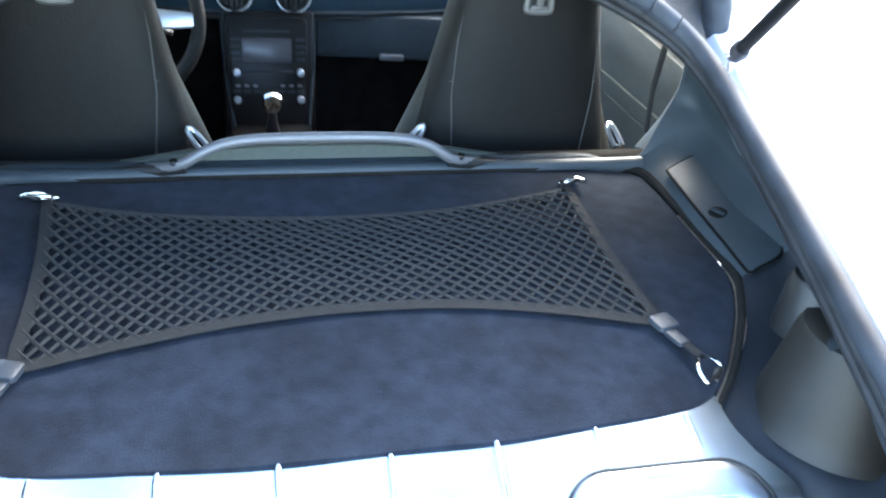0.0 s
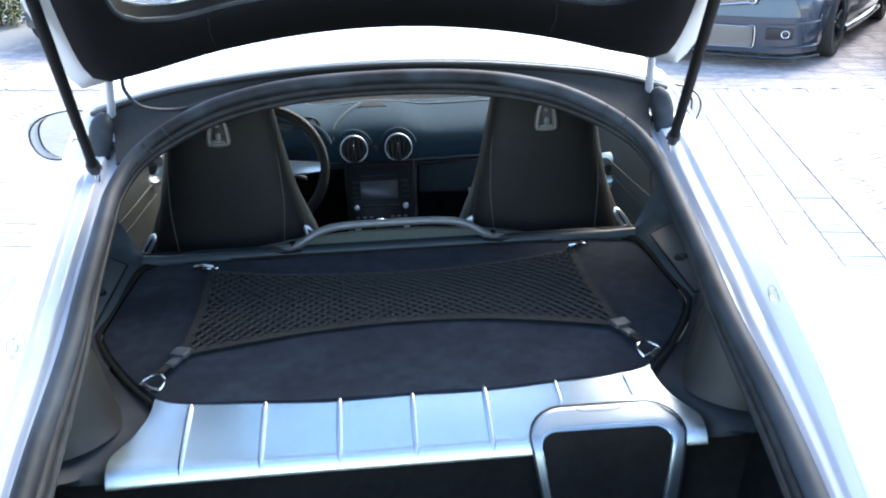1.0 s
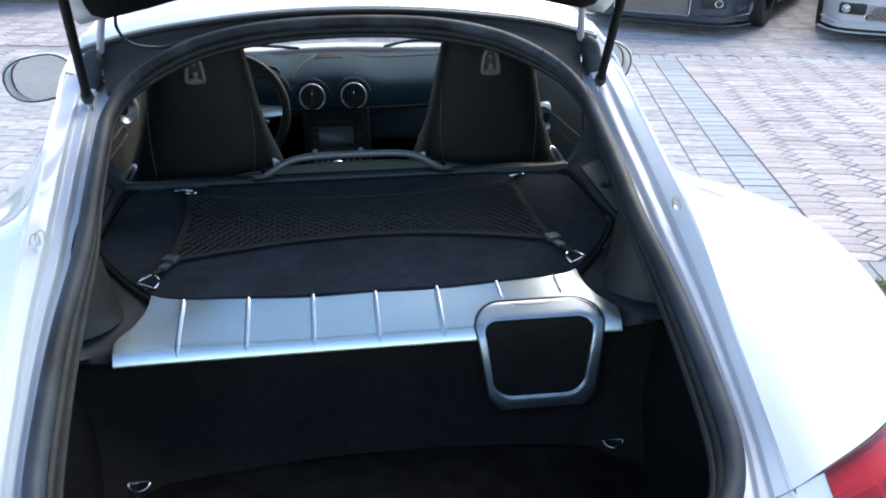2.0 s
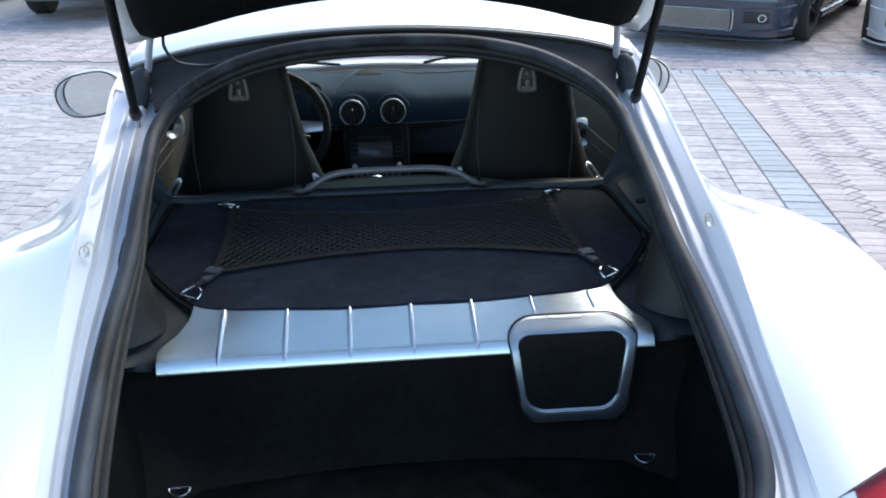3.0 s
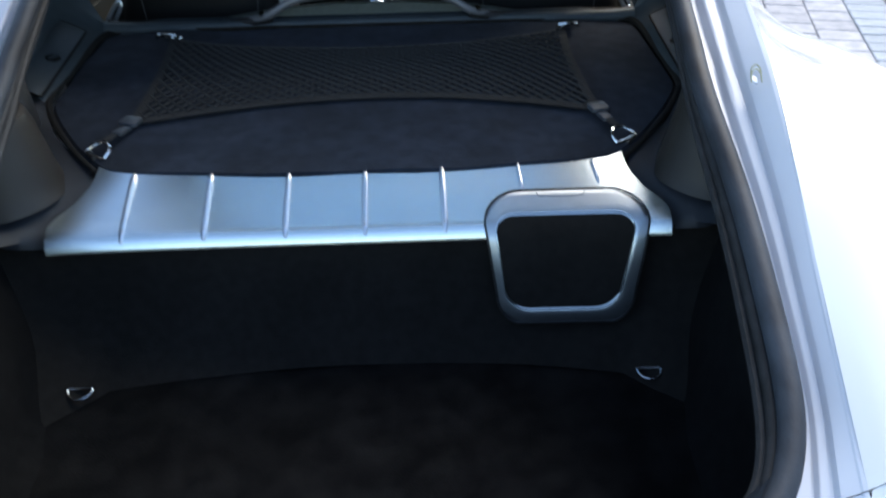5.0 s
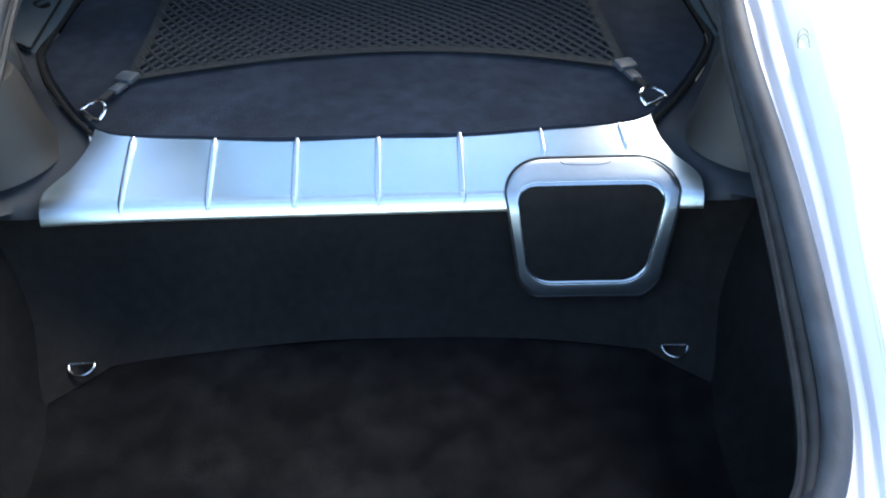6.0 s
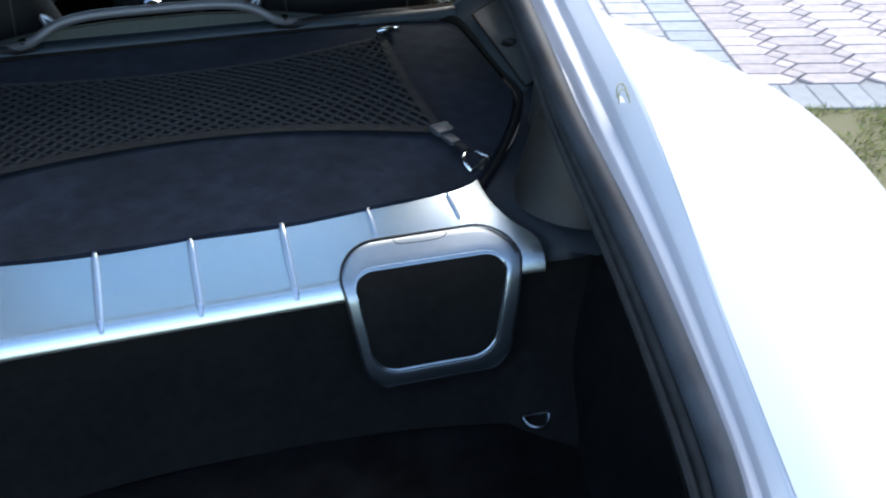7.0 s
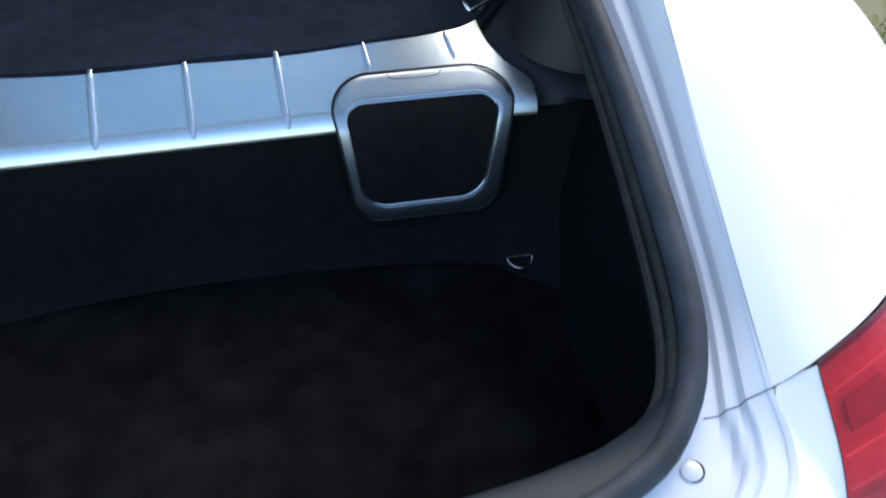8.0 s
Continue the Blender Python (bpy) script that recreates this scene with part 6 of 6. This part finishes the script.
# ---- parked vehicles ----
def road_car(name, label, at, heading, paint, length, width, height, r, grille_up, grille_low, rims, bumper_mat=None, lamp_z=0.66, bright_fog=False, suv=False):
    """A parked car built about its own front axle, its nose towards +y, then turned and set down."""
    c = new(name)
    c.empty_display_size = 0.1
    tagged(c, label, "car")
    hw, t = width / 2, height
    fo, wb = 0.92, length - 1.98
    lift = 0.20 if suv else 0.0
    sec = []
    belt = 0.95 if not suv else 1.10
    hood_z = 0.86 if not suv else 1.02
    for y, zt, k in ((fo, hood_z - 0.10, 0.80), (fo - 0.07, hood_z - 0.06, 0.87), (fo - 0.30, hood_z - 0.03, 0.95), (0.0, hood_z + 0.02, 1.0), (-0.75, belt, 1.0), (-wb * 0.5, belt, 1.0), (-wb, belt + 0.02, 1.0), (-wb - 0.7, belt, 0.96), (-wb - 1.0, belt - 0.1, 0.86)):
        w = hw * k
        bow = 0.10 * (1 - k)
        sec.append([(0, y, zt), (w * 0.55, y - 0.02 - bow * 0.3, zt - 0.012), (w * 0.86, y - 0.05 - bow, zt - 0.05), (w * 0.97, y - 0.07 - bow, zt - 0.16), (w, y - 0.08 - bow * 1.5, 0.52 + lift), (w * 0.985, y - 0.08 - bow * 1.5, 0.34 + lift), (w * 0.95, y - 0.08 - bow * 1.5, 0.22 + lift)])
    b = sheet(sec, 44, 26, 0.012)
    b = merged(b, mirrored(b))
    for v in b.verts:       # wheel arches
        for ya in (0.0, -wb):
            d = math.hypot(v.co.y - ya, v.co.z - r)
            if d < r + 0.05 and abs(v.co.x) > hw * 0.6:
                v.co.z = r + math.sqrt(max(0.0, (r + 0.05) ** 2 - (v.co.y - ya) ** 2))
    part("body", b, paint, c, "painted body shell")
    # cabin
    cab = []
    for y, z, k in ((-0.35, belt - 0.02, 0.92), (-1.05, t - 0.06, 0.72), (-1.5, t, 0.72), (-wb + 0.3, t - 0.02, 0.72), (-wb - 0.35, belt, 0.84)):
        cab.append([(0, y, z), (hw * k * 0.7, y, z - 0.015), (hw * k, y - 0.02, z - 0.06), (hw * 0.93, y - 0.02, belt - 0.06)])
    b = sheet(cab, 24, 14, 0.01)
    part("cabin", merged(b, mirrored(b)), paint, c)
    ws = [[(hw * k * u, y + 0.012, z + 0.010 - 0.03 * u * u) for u in np.linspace(-0.95, 0.95, 9)] for y, z, k in ((-0.40, belt + 0.02, 0.88), (-0.7, (belt + t) / 2 + 0.02, 0.80), (-1.0, t - 0.06, 0.72))]
    part("windshield", sheet(ws, 8, 12, 0.004), TINT, c, "dark windshield")
    for sx in (1, -1):
        sg = [[(sx * (hw * 0.94 - 0.17 * k * k - 0.03 * k), y, belt + 0.0 + k * (t - belt - 0.09)) for k in (0.0, 0.5, 1.0)] for y in (-0.95, -1.4, -wb + 0.1)]
        part("side_window", sheet(sg, 8, 6, 0.004), TINT, c, "dark side window")
    part("underside", box(0, -wb / 2, 0.26 + lift, width * 0.86, length * 0.86, 0.12, 0.03), BLACK, c)
    # front
    face = fo + 0.012
    bm_ = bumper_mat or paint
    sp = [[(u * hw * 0.93, face - 0.10 - 0.34 * abs(u) ** 8, z0) for u in np.linspace(-1, 1, 15)] for z0 in (0.50 + lift, 0.40 + lift, 0.30 + 0.6 * lift, 0.18 + 0.6 * lift)]
    low = sheet([[(p[0], p[1] + 0.11 * (1 - 0.1 * i), p[2]) for p in row] for i, row in enumerate(sp)], 12, 30, 0.02)
    part("front_bumper", low, bm_, c, "front bumper")
    nose_rows = [[(u * hw * 0.93, face - 0.005 + 0.2 * lift - 0.34 * abs(u) ** 8 - 0.02 * i, z0) for u in np.linspace(-1, 1, 15)] for i, z0 in enumerate((0.44 + 0.25 * lift, 0.56 + lift * 0.5, 0.68 + lift * 0.6, hood_z - 0.105))]
    part("nose_panel", sheet(nose_rows, 12, 30, 0.012), paint, c)
    lip = [(u * hw * 0.95, face - 0.005 - 0.34 * abs(u) ** 8, 0.15 + 1.2 * lift) for u in np.linspace(-1, 1, 21)]
    part("splitter", tube(lip, 0.016, 8, squash=0.6), bm_ if not suv else SUV_PLASTIC, c)
    for (gw, gz, gh), nm, tap in ((grille_up, "grille", 0.30), (grille_low, "lower_grille", 0.05)):
        back = [[(u * gw, face + 0.012 - 0.20 * abs(u * gw / hw) ** 3, gz + s * gh * (1 - tap * abs(u))) for u in np.linspace(-1, 1, 13)] for s in (-0.5, 0.5)]
        gr = part(nm, sheet(back, 3, 18, 0.012), BLACK, c, "dark mesh grille")
        rim_pts = back[0] + back[1][::-1]
        part("grille_rim", tube(spline([(p[0], p[1] + 0.014, p[2]) for p in rim_pts], 60, closed=True), 0.010 if tap > 0.1 else 0.004, 6, closed=True), CHROME if not suv else SUV_PLASTIC, gr)
        wires = bmesh.new()
        m_n = int(gw / 0.024)
        for k in range(-m_n * 3, m_n * 3 + 1):
            for sl in (1, -1):
                line = []
                for s in np.linspace(-0.48, 0.48, 19):
                    x = k * 0.028 + sl * s * gh
                    if abs(x) < gw * 0.97:
                        line.append((x, face + 0.026 - 0.20 * abs(x / hw) ** 3, gz + s * gh * (1 - tap * abs(x / gw))))
                if len(line) > 2:
                    tube(line, 0.0035, 3, bm=wires, caps=False)
        part("grille_mesh", wires, STEEL if not suv else BLACK, gr, "metal grille mesh")
    part("badge", lathe([(0.0, 0.012), (0.05, 0.008), (0.055, 0.0)], (0, face + 0.02, grille_up[1] + 0.02), (0, 1, 0.2), 24), CHROME, c, "plain round badge")
    for sx in (1, -1):
        x = sx * hw * 0.66
        y = face - 0.070
        if not suv:
          pod = part("fog_recess", slab(rounded(0.24, 0.10, 0.02), 0.0, 0.016, Matrix.Translation((x - sx * 0.02, y + 0.045, 0.36)) @ pose(0, 0, 0, -90, 0, -sx * 18), bevel=0.004), BLACK, c)
          fl = part("fog_lamp", lathe([(0.0, 0.016), (0.020, 0.014), (0.026, 0.010), (0.028, 0.0)], (x + sx * 0.03, y + 0.048, 0.36), (sx * 0.4, 1, 0), 24), TINT if not bright_fog else LAMP, c, "round fog lamp")
          part("fog_ring", tube([(x + sx * 0.036 + 0.031 * math.cos(a), y + 0.064 - sx * 0.012 * math.cos(a), 0.36 + 0.031 * math.sin(a)) for a in np.linspace(0, 2 * math.pi, 24, endpoint=False)], 0.005, 6, closed=True), CHROME, fl, "chrome ring")
        for zc, w0 in ((0.445, 0.50), (0.235, 0.50)):
            crease = [(sx * hw * u, face + 0.008 - 0.34 * (u / 0.93) ** 8, zc + lift + 0.05 * max(0.0, u - 0.70)) for u in np.linspace(w0, 0.93, 12)]
            part("bumper_fin", tube(crease, list(np.linspace(0.006, 0.016, 12)), 8, squash=0.6), bm_, c)
        hl = [[(sx * (hw * 0.55 + u * hw * 0.32), face - 0.03 - 0.22 * u - 0.10 * s, lamp_z + s * 0.16 + 0.05 * u) for u in np.linspace(0, 1, 6)] for s in (0.0, 0.5, 1.0)]
        lampp = part("headlamp", sheet(hl, 8, 14, 0.012), LAMP, c, "clear headlamp")
        for u in (0.3, 0.65):
            part("lamp_bulb", lathe([(0.0, 0.03), (0.045, 0.02), (0.055, 0.0)], (sx * (hw * 0.55 + u * hw * 0.32), face - 0.05 - 0.22 * u, lamp_z + 0.07 + 0.05 * u), (sx * 0.3, 1, 0.2), 18), CHROME, lampp)
        part("sill", tube([(sx * hw * 0.97, -0.45, 0.25), (sx * hw * 0.985, -wb / 2, 0.24), (sx * hw * 0.97, -wb + 0.45, 0.25)], 0.035, 8), paint, c)
        mr = part("door_mirror", box(sx * (hw + 0.09), -0.72, belt + 0.08, 0.20, 0.09, 0.12, 0.035, (0, 0, sx * -8), 3), paint, c)
        for ya in (0.0, -wb):
            wheel_under(c, sx * (hw - 0.115), ya, r, 0.23, sx, rims, 7)
    if suv:
        pl = part("number_plate", box(-0.10, face + 0.055, 0.465, 0.31, 0.012, 0.155, 0.004), PLATE, c, "pale plate")
        for k in (-0.09, -0.035, 0.035, 0.09):
            part("plate_bar", box(k - 0.10, face + 0.063, 0.465, 0.035, 0.004, 0.07, 0.0), BLACK, pl)
        part("plate_bar", box(-0.10, face + 0.063, 0.525, 0.16, 0.004, 0.018, 0.0), BLUE_PAINT, pl)
        part("bumper_slot", box(0, face + 0.014, 0.425, 1.2, 0.02, 0.05, 0.01), BLACK, c)
    for o in c.children:
        o.matrix_parent_inverse = Matrix.Translation((0, 0, -GROUND))
    c.matrix_basis = Matrix.Translation((at[0], at[1], GROUND)) @ pose(0, 0, 0, 0, 0, heading)
    return c


# heading: the angle from +y, anticlockwise, of the way the nose points
road_car("saloon_car", "dark slate-blue saloon with chrome mesh grilles, parked on the paving", (3.80, 7.72), 180 - 38.5, BLUE_PAINT, 4.86, 1.84, 1.47, 0.335, (0.36, 0.72, 0.24), (0.37, 0.33, 0.19), RIM_BLACK)
road_car("coupe_car", "silver car with a dark lower grille, parked beside the saloon", (5.80, 6.62), 180 - 33.0, SILVER_PAINT, 4.6, 1.80, 1.42, 0.325, (0.30, 0.66, 0.14), (0.46, 0.33, 0.13), ALU_DARK, bright_fog=True)
road_car("utility_vehicle", "pale grey sport utility vehicle with a grey plastic bumper", (-3.16, 10.52), 178.0, SUV_PAINT, 4.5, 1.84, 1.75, 0.36, (0.34, 0.86, 0.16), (0.42, 0.50, 0.05), ALU_DARK, SUV_PLASTIC, 0.80, suv=True)

# clipped hedge at the far edge of the drive
hedge = thing("hedge", "dense dark green clipped hedge at the edge of the drive", "hedge", (-6.6, 12.3, GROUND))
rng = random.Random(9)
stems = bmesh.new()
for k in range(28):
    x, y = -9.3 + k * 0.16 + rng.uniform(-0.05, 0.05), 12.45 + rng.uniform(-0.3, 0.3)
    tube([(x, y, GROUND), (x + rng.uniform(-0.1, 0.1), y + rng.uniform(-0.1, 0.1), 0.5), (x + rng.uniform(-0.3, 0.3), y + rng.uniform(-0.3, 0.3), 1.15)], [0.02, 0.014, 0.006], 5, bm=stems)
part("stems", stems, BARK, hedge)
allv, allf = [], []
for k in range(44000):
    x, y, z = -9.4 + rng.random() * 4.55, 12.45 + rng.uniform(-0.65, 0.65), GROUND + 0.02 + rng.random() * 1.55
    if noise.noise((x * 2.2, y * 2.2, z * 2.2)) < -0.12 or abs(y - 12.45) > 0.5 + 0.15 * noise.noise((x * 3, z * 3, 0)):
        continue
    a, b2, L = rng.random() * 6.28, rng.uniform(-0.9, 0.9), rng.uniform(0.05, 0.10)
    d = np.array((math.cos(a) * math.cos(b2), math.sin(a) * math.cos(b2), math.sin(b2)))
    s = np.cross(d, (0.3, 0.2, 0.9))
    s = s / (np.linalg.norm(s) + 1e-6) * L * 0.3
    p = np.array((x, y, z))
    n0 = len(allv)
    allv += [tuple(p), tuple(p + d * L * 0.5 + s), tuple(p + d * L), tuple(p + d * L * 0.5 - s)]
    allf.append((n0, n0 + 1, n0 + 2, n0 + 3))
me = bpy.data.meshes.new("leaves")
me.from_pydata(allv, [], allf)
me.materials.append(LEAF)
lv = new("leaves", me)
lv.parent, lv.matrix_parent_inverse = hedge, hedge.matrix_basis.inverted()
lv["kind"] = "stuff"
